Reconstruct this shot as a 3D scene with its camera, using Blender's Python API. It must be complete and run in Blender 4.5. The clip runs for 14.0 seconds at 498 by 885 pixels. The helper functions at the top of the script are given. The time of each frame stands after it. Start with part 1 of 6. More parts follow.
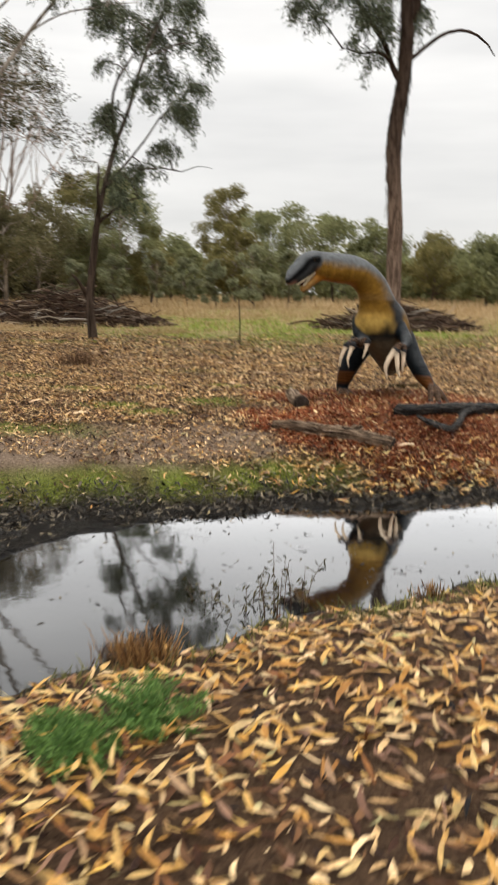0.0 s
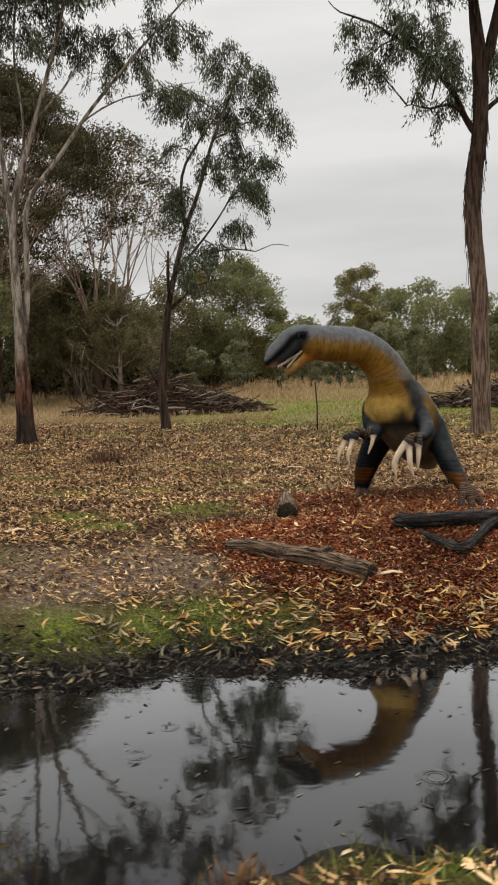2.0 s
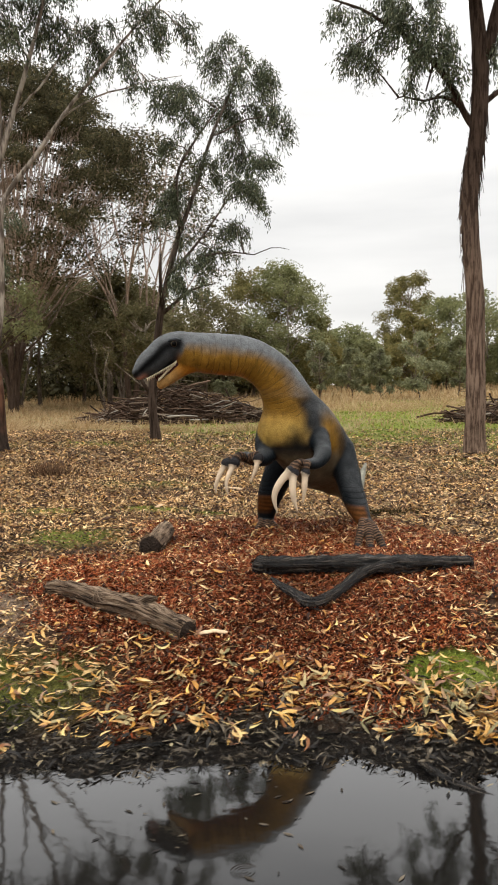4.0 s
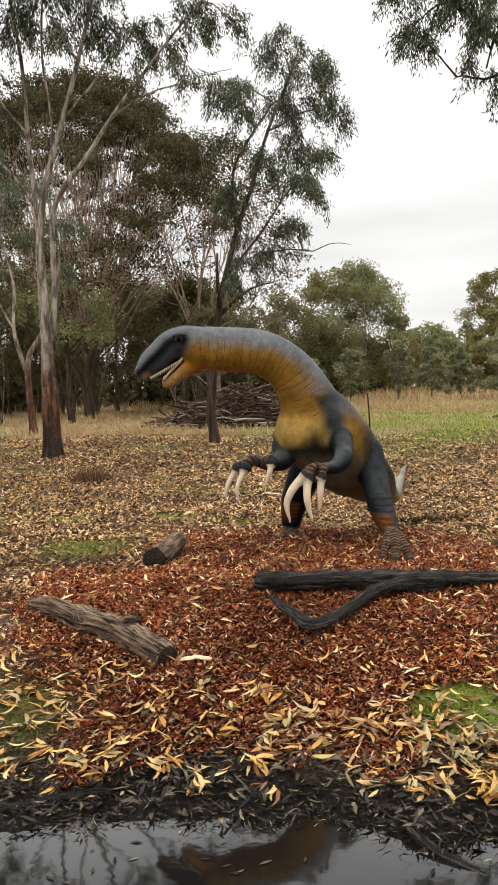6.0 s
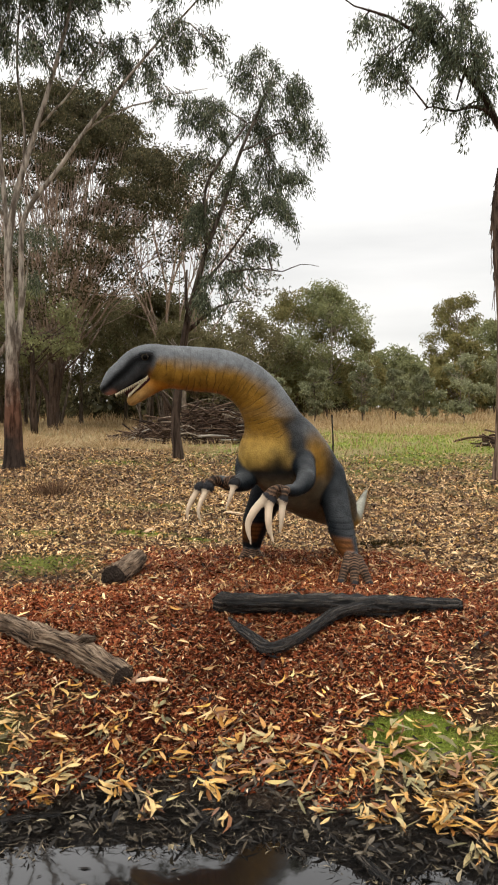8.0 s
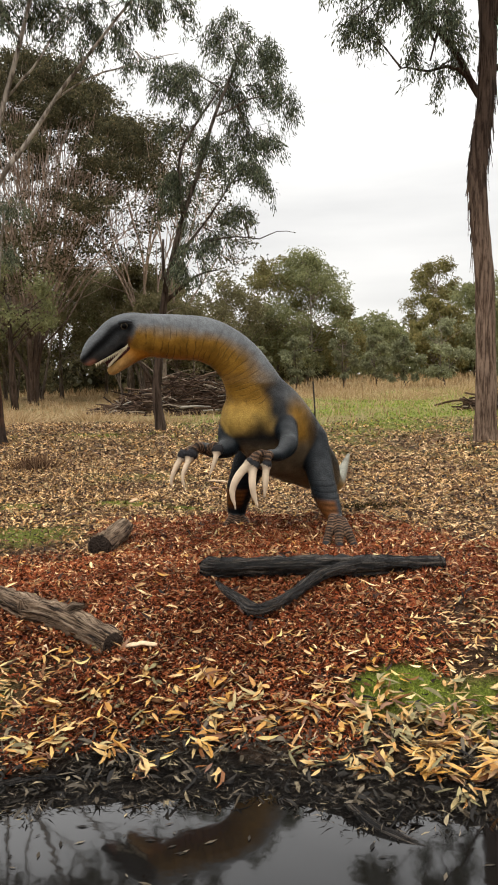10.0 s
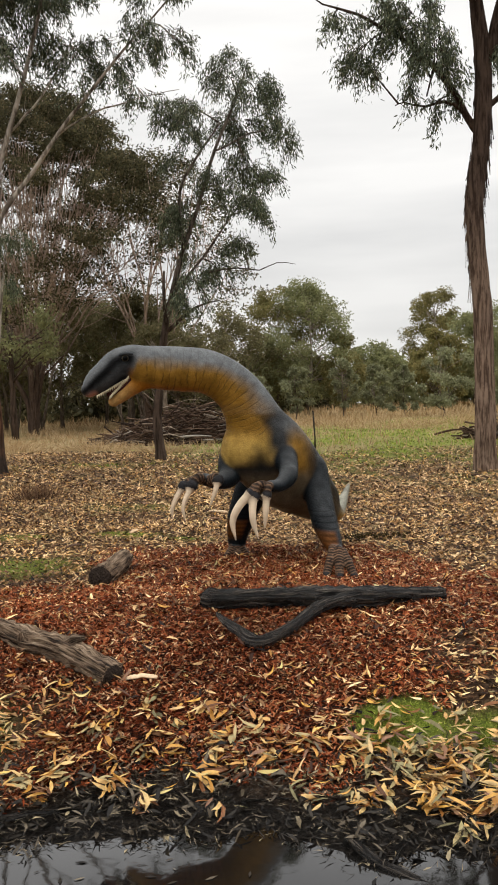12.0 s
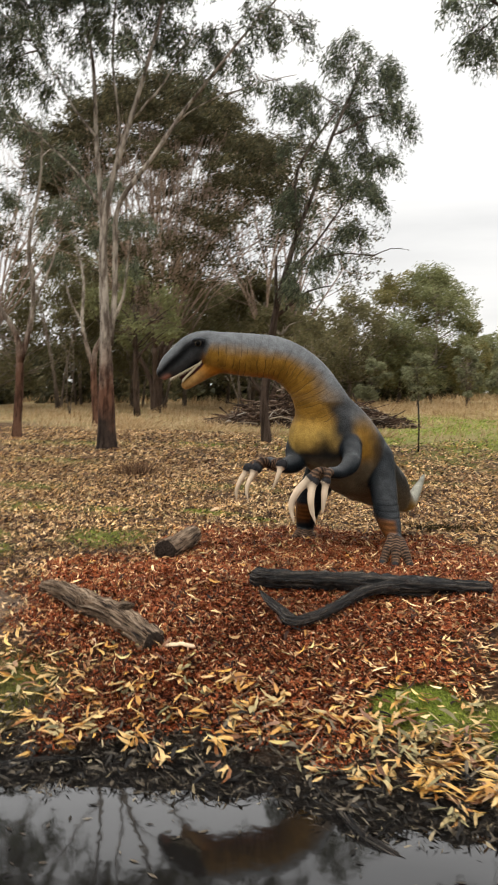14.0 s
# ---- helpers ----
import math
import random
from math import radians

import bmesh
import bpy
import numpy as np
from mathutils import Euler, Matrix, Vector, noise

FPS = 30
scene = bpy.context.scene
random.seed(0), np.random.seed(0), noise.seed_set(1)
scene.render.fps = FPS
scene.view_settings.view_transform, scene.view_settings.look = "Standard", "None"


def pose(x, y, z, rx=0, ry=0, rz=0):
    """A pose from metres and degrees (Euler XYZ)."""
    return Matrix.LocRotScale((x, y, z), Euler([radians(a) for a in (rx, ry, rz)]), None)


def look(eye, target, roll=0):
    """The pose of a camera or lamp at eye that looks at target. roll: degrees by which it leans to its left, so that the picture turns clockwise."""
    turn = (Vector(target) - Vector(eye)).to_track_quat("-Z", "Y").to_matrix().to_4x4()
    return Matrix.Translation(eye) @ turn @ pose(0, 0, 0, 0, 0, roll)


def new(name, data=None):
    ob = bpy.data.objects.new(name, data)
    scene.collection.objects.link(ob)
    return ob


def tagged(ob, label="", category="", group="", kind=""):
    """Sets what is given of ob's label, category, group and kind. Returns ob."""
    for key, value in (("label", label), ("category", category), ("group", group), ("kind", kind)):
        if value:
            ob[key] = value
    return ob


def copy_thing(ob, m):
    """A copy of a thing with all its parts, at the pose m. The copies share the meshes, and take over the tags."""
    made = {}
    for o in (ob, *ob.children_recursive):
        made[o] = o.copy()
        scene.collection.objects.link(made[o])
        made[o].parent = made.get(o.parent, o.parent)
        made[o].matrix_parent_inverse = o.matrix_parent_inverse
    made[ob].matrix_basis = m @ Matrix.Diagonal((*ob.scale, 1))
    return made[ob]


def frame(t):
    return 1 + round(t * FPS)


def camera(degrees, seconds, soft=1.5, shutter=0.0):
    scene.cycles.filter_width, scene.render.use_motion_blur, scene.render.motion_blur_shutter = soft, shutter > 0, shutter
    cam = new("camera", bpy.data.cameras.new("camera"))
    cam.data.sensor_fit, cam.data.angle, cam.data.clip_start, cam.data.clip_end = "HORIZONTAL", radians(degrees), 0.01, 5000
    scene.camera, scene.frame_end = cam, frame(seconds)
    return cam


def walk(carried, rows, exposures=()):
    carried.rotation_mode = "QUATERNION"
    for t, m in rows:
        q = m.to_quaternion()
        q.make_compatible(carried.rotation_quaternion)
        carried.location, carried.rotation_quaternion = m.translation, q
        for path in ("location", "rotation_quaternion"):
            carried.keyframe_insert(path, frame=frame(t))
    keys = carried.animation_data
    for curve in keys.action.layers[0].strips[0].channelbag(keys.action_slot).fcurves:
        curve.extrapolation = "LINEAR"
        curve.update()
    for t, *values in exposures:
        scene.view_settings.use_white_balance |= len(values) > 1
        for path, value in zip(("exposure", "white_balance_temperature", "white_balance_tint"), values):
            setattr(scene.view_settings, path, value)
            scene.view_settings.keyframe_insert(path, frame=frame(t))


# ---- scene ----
cam = camera(33.1, 14.0, soft=1.8, shutter=0.5)
PATH = [
    (0, (-0.041, -0.215, 1.507), (-0.044, 1.754, 1.159), 0.6),
    (0.5, (0.399, 0.386, 1.496), (0.244, 2.364, 1.241), 3.7),
    (1, (0.771, 0.867, 1.506), (0.44, 2.829, 1.307), 0.6),
    (1.5, (1.242, 1.536, 1.532), (0.934, 3.507, 1.396), -1.6),
    (2, (1.791, 1.974, 1.537), (1.426, 3.935, 1.382), -2.1),
    (2.5, (2.272, 2.471, 1.544), (1.852, 4.416, 1.351), -2.2),
    (3, (2.775, 2.933, 1.581), (2.333, 4.875, 1.402), -1.8),
    (3.2, (2.902, 2.993, 1.589), (2.462, 4.938, 1.439), -1.4),
    (5.3, (3.683, 4.244, 1.504), (3.027, 6.13, 1.382), -0.8),
    (5.5, (3.697, 4.241, 1.507), (3.028, 6.123, 1.393), -0.9),
    (6, (3.72, 4.281, 1.498), (3.022, 6.151, 1.376), -2.0),
    (6.5, (3.723, 4.267, 1.506), (3.045, 6.143, 1.365), -1.7),
    (7, (3.732, 4.275, 1.504), (3.083, 6.162, 1.369), -1.0),
    (7.5, (3.731, 4.282, 1.509), (3.103, 6.177, 1.393), -0.5),
    (8, (3.728, 4.273, 1.535), (3.111, 6.174, 1.45), -0.1),
    (8.2, (3.729, 4.272, 1.543), (3.12, 6.176, 1.469), -0.3),
    (10.3, (3.743, 4.226, 1.497), (3.166, 6.135, 1.336), -1.7),
    (10.5, (3.753, 4.201, 1.508), (3.186, 6.114, 1.363), -1.0),
    (11, (3.755, 4.217, 1.515), (3.195, 6.135, 1.423), -1.4),
    (11.5, (3.744, 4.238, 1.511), (3.182, 6.155, 1.426), -2.2),
    (12, (3.75, 4.213, 1.518), (3.173, 6.126, 1.431), -1.8),
    (12.5, (3.743, 4.203, 1.528), (3.164, 6.116, 1.459), -1.1),
    (13, (3.793, 4.234, 1.526), (3.186, 6.139, 1.466), -1.2),
    (13.5, (3.939, 4.234, 1.519), (3.204, 6.093, 1.443), -1.3),
    (14, (4.297, 4.195, 1.538), (3.444, 5.999, 1.415), 0.3),
]
EXPOSURES = [(0.0, 0.1), (0.5, -0.15), (1.0, -0.16), (1.5, -0.26), (2.0, -0.3), (2.5, -0.12), (3.0, 0.07), (5.5, 0.24), (8.0, 0.24), (10.5, 0.2), (11.5, 0.03), (12.5, 0.04), (13.0, -0.04), (13.5, 0.0), (14.0, 0.24)]
walk(cam, [(t, look(eye, target, roll)) for t, eye, target, roll in PATH], EXPOSURES)

# ---- world and sun: overcast winter sky ----
world = bpy.data.worlds.new("overcast")
scene.world = world
world.use_nodes = True
wn, wl = world.node_tree.nodes, world.node_tree.links
wn.clear()
w_out = wn.new("ShaderNodeOutputWorld")
w_bg = wn.new("ShaderNodeBackground")
w_sky = wn.new("ShaderNodeTexSky")
w_sky.sky_type = "NISHITA"
w_sky.sun_disc = False
w_sky.sun_elevation, w_sky.sun_rotation = radians(48), radians(200)
w_dim = wn.new("ShaderNodeVectorMath")
w_dim.operation = "SCALE"
w_dim.inputs["Scale"].default_value = 0.06
wl.new(w_sky.outputs[0], w_dim.inputs[0])
w_co = wn.new("ShaderNodeTexCoord")
w_map = wn.new("ShaderNodeMapping")
w_map.inputs["Scale"].default_value = (1.2, 1.2, 7.0)
wl.new(w_co.outputs["Generated"], w_map.inputs[0])
w_noise = wn.new("ShaderNodeTexNoise")
w_noise.inputs["Scale"].default_value = 1.6
w_noise.inputs["Detail"].default_value = 5.0
w_noise.inputs["Roughness"].default_value = 0.5
wl.new(w_map.outputs[0], w_noise.inputs[0])
w_ramp = wn.new("ShaderNodeValToRGB")
w_ramp.color_ramp.elements[0].position, w_ramp.color_ramp.elements[0].color = 0.32, (0.75, 0.745, 0.735, 1)
w_ramp.color_ramp.elements[1].position, w_ramp.color_ramp.elements[1].color = 0.62, (0.97, 0.955, 0.93, 1)
wl.new(w_noise.outputs[0], w_ramp.inputs[0])
w_sep = wn.new("ShaderNodeSeparateXYZ")
wl.new(w_co.outputs["Generated"], w_sep.inputs[0])
w_high = wn.new("ShaderNodeValToRGB")
e = w_high.color_ramp.elements
e[0].position, e[0].color = 0.02, (0.85, 0.85, 0.85, 1)
e[1].position, e[1].color = 0.28, (1.08, 1.08, 1.08, 1)
for at_, val in ((0.42, 1.12), (0.6, 1.25), (0.8, 2.8), (1.0, 3.5)):
    k = e.new(at_)
    k.color = (val, val, val, 1)
wl.new(w_sep.outputs["Z"], w_high.inputs[0])
w_gain = wn.new("ShaderNodeVectorMath")
w_gain.operation = "SCALE"
wl.new(w_ramp.outputs[0], w_gain.inputs[0])
wl.new(w_high.outputs[0], w_gain.inputs["Scale"])
w_mix = wn.new("ShaderNodeMix")
w_mix.data_type = "RGBA"
w_mix.inputs[0].default_value = 0.93
wl.new(w_dim.outputs[0], w_mix.inputs[6])
wl.new(w_gain.outputs[0], w_mix.inputs[7])
wl.new(w_mix.outputs[2], w_bg.inputs[0])
w_bg.inputs[1].default_value = 1.0
wl.new(w_bg.outputs[0], w_out.inputs[0])

sun = new("sun", bpy.data.lights.new("sun", "SUN"))
sun.data.energy, sun.data.angle, sun.data.color = 0.6, radians(30), (1.0, 0.96, 0.9)
sun.matrix_world = look((0, 0, 60), (18, 45, 0))

# ---- node helpers ----


def material(name, rough=0.8):
    m = bpy.data.materials.new(name)
    m.use_nodes = True
    b = m.node_tree.nodes["Principled BSDF"]
    b.inputs["Roughness"].default_value = rough
    b.inputs["Specular IOR Level"].default_value = 0.12
    return m, m.node_tree.nodes, m.node_tree.links, b


def ramp(nodes, stops):
    r = nodes.new("ShaderNodeValToRGB")
    e = r.color_ramp.elements
    while len(e) < len(stops):
        e.new(0.5)
    for k, (p, c) in zip(e, stops):
        k.position, k.color = p, (*c, 1)
    return r


def noise_tex(nodes, links, scale, detail=4, rough=0.55, vec=None):
    n = nodes.new("ShaderNodeTexNoise")
    n.inputs["Scale"].default_value, n.inputs["Detail"].default_value, n.inputs["Roughness"].default_value = scale, detail, rough
    if vec:
        links.new(vec, n.inputs["Vector"])
    return n


def mix_rgb(nodes, links, fac, a, b, how="MIX"):
    m = nodes.new("ShaderNodeMix")
    m.data_type, m.blend_type = "RGBA", how
    for sock, v in ((m.inputs[0], fac), (m.inputs[6], a), (m.inputs[7], b)):
        if isinstance(v, (int, float)):
            sock.default_value = v
        elif isinstance(v, tuple):
            sock.default_value = (*v, 1)
        else:
            links.new(v, sock)
    return m.outputs[2]


def bumped(nodes, links, bsdf, height, strength, distance):
    b = nodes.new("ShaderNodeBump")
    b.inputs["Strength"].default_value, b.inputs["Distance"].default_value = strength, distance
    links.new(height, b.inputs["Height"])
    links.new(b.outputs[0], bsdf.inputs["Normal"])


def leaf_material(name, stops, rough=0.6, glow=0.25, island=True, broad=0.0, gloss=0.12):
    """Leaves or chips: a colour for each piece, with a mottle inside it; light shines through a little."""
    m, n, l, b = material(name, rough)
    b.inputs["Specular IOR Level"].default_value = gloss
    g = n.new("ShaderNodeNewGeometry") if island else n.new("ShaderNodeObjectInfo")
    r = ramp(n, stops)
    l.new(g.outputs["Random Per Island" if island else "Random"], r.inputs[0])
    co = n.new("ShaderNodeTexCoord")
    t = noise_tex(n, l, 45, 3, 0.6, co.outputs["Object"])
    spot = ramp(n, [(0.3, (0.55, 0.5, 0.45)), (0.6, (1.1, 1.08, 1.0))])
    l.new(t.outputs[0], spot.inputs[0])
    c = mix_rgb(n, l, 0.6, r.outputs[0], spot.outputs[0], "MULTIPLY")
    if broad:
        wide_ = noise_tex(n, l, 0.8, 4, 0.65, co.outputs["Object"])
        shade = ramp(n, [(0.36, (0.58, 0.52, 0.47)), (0.52, (1.05, 1.02, 0.98)), (0.66, (1.4, 1.35, 1.22))])
        l.new(wide_.outputs[0], shade.inputs[0])
        c = mix_rgb(n, l, broad, c, shade.outputs[0], "MULTIPLY")
    l.new(c, b.inputs["Base Color"])
    if glow:
        tr = n.new("ShaderNodeBsdfTranslucent")
        l.new(c, tr.inputs[0])
        ms = n.new("ShaderNodeMixShader")
        ms.inputs[0].default_value = glow
        out = n["Material Output"]
        l.new(b.outputs[0], ms.inputs[1])
        l.new(tr.outputs[0], ms.inputs[2])
        l.new(ms.outputs[0], out.inputs[0])
    return m


def bark_material(name, low, high, z0, z1, dark, scale=(26, 26, 2.6), strength=0.9, foot=None, foot_h=0.8):
    """Fibrous bark: long vertical cracks, one colour low on the trunk and another above."""
    m, n, l, b = material(name, 0.9)
    co = n.new("ShaderNodeTexCoord")
    mp = n.new("ShaderNodeMapping")
    mp.inputs["Scale"].default_value = scale
    l.new(co.outputs["Object"], mp.inputs[0])
    fib = noise_tex(n, l, 1.0, 6, 0.65, mp.outputs[0])
    blot = noise_tex(n, l, 2.3, 4, 0.6, co.outputs["Object"])
    sep = n.new("ShaderNodeSeparateXYZ")
    l.new(co.outputs["Object"], sep.inputs[0])
    add = n.new("ShaderNodeMath")
    add.operation = "MULTIPLY_ADD"
    l.new(blot.outputs[0], add.inputs[0])
    add.inputs[1].default_value = 2.4
    l.new(sep.outputs["Z"], add.inputs[2])
    mr = n.new("ShaderNodeMapRange")
    mr.inputs["From Min"].default_value, mr.inputs["From Max"].default_value = z0 + 1.2, z1 + 1.2
    l.new(add.outputs[0], mr.inputs[0])
    c = mix_rgb(n, l, mr.outputs[0], low, high)
    if foot:
        fr = n.new("ShaderNodeMapRange")
        fr.inputs["From Min"].default_value, fr.inputs["From Max"].default_value = foot_h + 0.7, foot_h + 1.5
        l.new(add.outputs[0], fr.inputs[0])
        c = mix_rgb(n, l, fr.outputs[0], foot, c)
    crack = ramp(n, [(0.42, dark), (0.56, (1, 1, 1))])
    l.new(fib.outputs[0], crack.inputs[0])
    c = mix_rgb(n, l, 0.85, c, crack.outputs[0], "MULTIPLY")
    tint = ramp(n, [(0.35, (0.7, 0.66, 0.62)), (0.65, (1.15, 1.1, 1.05))])
    l.new(blot.outputs[0], tint.inputs[0])
    c = mix_rgb(n, l, 0.7, c, tint.outputs[0], "MULTIPLY")
    l.new(c, b.inputs["Base Color"])
    bumped(n, l, b, fib.outputs[0], strength, 0.03)
    return m


# ---- materials ----
M_BARK_PALE = bark_material("bark_pale_gum", (0.15, 0.08, 0.052), (0.42, 0.375, 0.315), 2.0, 3.6, (0.2, 0.16, 0.135), (8, 8, 1.3), 1.0)
M_BARK_GUM = bark_material("bark_flaking_gum", (0.14, 0.07, 0.044), (0.42, 0.375, 0.315), 1.5, 2.8, (0.16, 0.13, 0.115), (9, 9, 1.6), 1.2, (0.045, 0.032, 0.025), 0.9)
M_BARK_DARK = bark_material("bark_dark", (0.085, 0.06, 0.045), (0.21, 0.18, 0.15), 3.5, 7.5, (0.2, 0.18, 0.16), (14, 14, 1.2), 1.2)
M_BARK_BROWN = bark_material("bark_brown_stringy", (0.25, 0.18, 0.135), (0.085, 0.058, 0.043), 3.2, 5.6, (0.2, 0.16, 0.14), (20, 20, 2.2), 1.5)
M_BARK_FAR = bark_material("bark_far", (0.15, 0.12, 0.095), (0.42, 0.37, 0.31), 1.0, 5.0, (0.4, 0.37, 0.34), (12, 12, 1.5), 0.5)
M_BARK_TAN = bark_material("bark_tan", (0.085, 0.06, 0.046), (0.50, 0.39, 0.32), 3.5, 8.0, (0.5, 0.46, 0.42), (12, 12, 1.5), 0.5)
M_LEAF_NEAR = leaf_material("gum_leaves", [(0.0, (0.040, 0.050, 0.032)), (0.5, (0.106, 0.127, 0.077)), (0.85, (0.172, 0.198, 0.125)), (1.0, (0.299, 0.301, 0.192))], 0.4, 0.32)
M_LEAF_FAR = leaf_material("woodland_leaves", [(0.0, (0.192, 0.208, 0.107)), (0.5, (0.251, 0.270, 0.139)), (0.9, (0.300, 0.313, 0.163)), (1.0, (0.350, 0.338, 0.183))], 0.65, 0.5, True, 0.45)
M_LEAF_OLIVE = leaf_material("olive_leaves", [(0.0, (0.173, 0.163, 0.067)), (0.6, (0.230, 0.213, 0.090)), (1.0, (0.305, 0.261, 0.114))], 0.65, 0.5, True, 0.45)
M_LEAF_DUSK = leaf_material("dusky_leaves", [(0.0, (0.137, 0.127, 0.068)), (0.5, (0.181, 0.171, 0.092)), (0.9, (0.231, 0.210, 0.117)), (1.0, (0.291, 0.245, 0.145))], 0.65, 0.5, True, 0.45)
M_LEAF_GREY = leaf_material("grey_green_leaves", [(0.0, (0.182, 0.196, 0.120)), (0.6, (0.257, 0.274, 0.166)), (0.92, (0.338, 0.350, 0.226)), (1.0, (0.408, 0.420, 0.276))], 0.65, 0.45, True, 0.45)
M_LEAF_CANOPY = leaf_material("canopy_leaves", [(0.0, (0.041, 0.041, 0.024)), (0.5, (0.092, 0.089, 0.049)), (0.9, (0.152, 0.138, 0.078)), (1.0, (0.230, 0.184, 0.110))], 0.65, 0.45, True, 0.85)
M_LITTER_GOLD = leaf_material("fallen_gold", [(0.0, (0.061, 0.024, 0.010)), (0.14, (0.223, 0.084, 0.024)), (0.3, (0.432, 0.209, 0.042)), (0.5, (0.621, 0.365, 0.106)), (0.66, (0.664, 0.457, 0.189)), (0.78, (0.621, 0.449, 0.214)), (0.88, (0.275, 0.147, 0.089)), (1.0, (0.137, 0.063, 0.037))], 0.36, 0.12, gloss=0.25)
M_LITTER_BROWN = leaf_material("fallen_brown", [(0.0, (0.006, 0.005, 0.005)), (0.22, (0.045, 0.018, 0.009)), (0.42, (0.185, 0.094, 0.044)), (0.6, (0.44, 0.275, 0.130)), (0.74, (0.74, 0.505, 0.26)), (0.83, (0.93, 0.69, 0.42)), (0.89, (0.35, 0.325, 0.17)), (0.95, (0.58, 0.31, 0.078)), (1.0, (0.10, 0.045, 0.030))], 0.45, 0.08, True, 0.95, 0.12)
M_LITTER_GREEN = leaf_material("fallen_green", [(0.0, (0.10, 0.085, 0.045)), (0.25, (0.28, 0.25, 0.13)), (0.5, (0.47, 0.37, 0.19)), (0.8, (0.68, 0.43, 0.17)), (1.0, (0.48, 0.24, 0.08))], 0.38, 0.12)
M_LITTER_DARK = leaf_material("fallen_wet", [(0.0, (0.006, 0.005, 0.005)), (0.45, (0.022, 0.018, 0.014)), (0.75, (0.083, 0.066, 0.047)), (0.93, (0.150, 0.124, 0.090)), (1.0, (0.315, 0.255, 0.156))], 0.3, 0.0)
M_MULCH = leaf_material("red_mulch", [(0.0, (0.035, 0.007, 0.004)), (0.3, (0.152, 0.031, 0.009)), (0.6, (0.254, 0.069, 0.027)), (0.84, (0.366, 0.142, 0.064)), (0.95, (0.509, 0.306, 0.179)), (1.0, (0.652, 0.479, 0.336))], 0.5, 0.0, True, 0.85, 0.05)
M_GRASS = leaf_material("green_grass", [(0.0, (0.109, 0.159, 0.027)), (0.5, (0.247, 0.343, 0.053)), (1.0, (0.451, 0.486, 0.117))], 0.5, 0.3, True, 0.85)
M_STRAW = leaf_material("dry_grass", [(0.0, (0.268, 0.173, 0.091)), (0.5, (0.478, 0.335, 0.180)), (1.0, (0.612, 0.469, 0.298))], 0.7, 0.2)
M_HERB = leaf_material("herb_green", [(0.0, (0.05, 0.10, 0.03)), (0.5, (0.11, 0.21, 0.055)), (1.0, (0.2, 0.33, 0.09))], 0.5, 0.35)
M_SHORE = leaf_material("shore_grass", [(0.0, (0.04, 0.035, 0.015)), (0.5, (0.11, 0.11, 0.035)), (0.8, (0.2, 0.2, 0.06)), (1.0, (0.36, 0.27, 0.13))], 0.6, 0.2)
M_STICK = leaf_material("dead_sticks", [(0.0, (0.02, 0.013, 0.01)), (0.5, (0.06, 0.035, 0.023)), (0.88, (0.14, 0.092, 0.064)), (1.0, (0.36, 0.30, 0.24))], 0.85, 0.0)


def wood_log(name, a, b_, c, rough, gloss=0.12, strength=1.0, grain=(2.2, 30.0, 30.0)):
    m, n, l, b = material(name, rough)
    at = n.new("ShaderNodeAttribute")
    at.attribute_name = "along"
    mp = n.new("ShaderNodeMapping")
    mp.inputs["Scale"].default_value = grain
    l.new(at.outputs["Vector"], mp.inputs[0])
    fib = noise_tex(n, l, 1.6, 7, 0.68, mp.outputs[0])
    co = n.new("ShaderNodeTexCoord")
    blot = noise_tex(n, l, 9, 4, 0.6, co.outputs["Object"])
    r = ramp(n, [(0.41, a), (0.49, b_), (0.66, c)])
    l.new(fib.outputs[0], r.inputs[0])
    t = ramp(n, [(0.35, (0.55, 0.53, 0.5)), (0.65, (1.2, 1.17, 1.12))])
    l.new(blot.outputs[0], t.inputs[0])
    l.new(mix_rgb(n, l, 0.8, r.outputs[0], t.outputs[0], "MULTIPLY"), b.inputs["Base Color"])
    b.inputs["Specular IOR Level"].default_value = gloss
    bumped(n, l, b, fib.outputs[0], strength, 0.06)
    return m


M_LOG_GREY = wood_log("weathered_grey_wood", (0.018, 0.011, 0.008), (0.20, 0.135, 0.09), (0.52, 0.40, 0.29), 0.75, 0.12, 1.0, (2.4, 24.0, 24.0))
# its palest grain tone paints in wet highlights as well as pale scuffs
M_LOG_BLACK = wood_log("wet_black_wood", (0.002, 0.0018, 0.0016), (0.012, 0.010, 0.0085), (0.13, 0.108, 0.09), 0.24, 0.34, 1.0, (2.6, 15.0, 15.0))
M_LOG_CUT = wood_log("dark_cut_wood", (0.02, 0.014, 0.011), (0.055, 0.04, 0.032), (0.12, 0.09, 0.07), 0.8)

# water: thin muddy puddle over black mud, with faint ripples; its gloss grows towards a flat view
M_WATER, n, l, b = material("puddle_water", 0.6)
b.inputs["Base Color"].default_value = (0.007, 0.0062, 0.0055, 1)
b.inputs["Specular IOR Level"].default_value = 0.0
co = n.new("ShaderNodeTexCoord")
t1 = noise_tex(n, l, 5.0, 2, 0.5, co.outputs["Object"])
t2 = noise_tex(n, l, 30.0, 2, 0.5, co.outputs["Object"])
ad = n.new("ShaderNodeMath")
ad.operation = "MULTIPLY_ADD"
l.new(t2.outputs[0], ad.inputs[0])
ad.inputs[1].default_value = 0.12
l.new(t1.outputs[0], ad.inputs[2])
film_ = n.new("ShaderNodeBsdfGlossy")
film_.inputs["Roughness"].default_value = 0.04
film_.inputs["Color"].default_value = (0.97, 0.98, 1.0, 1)
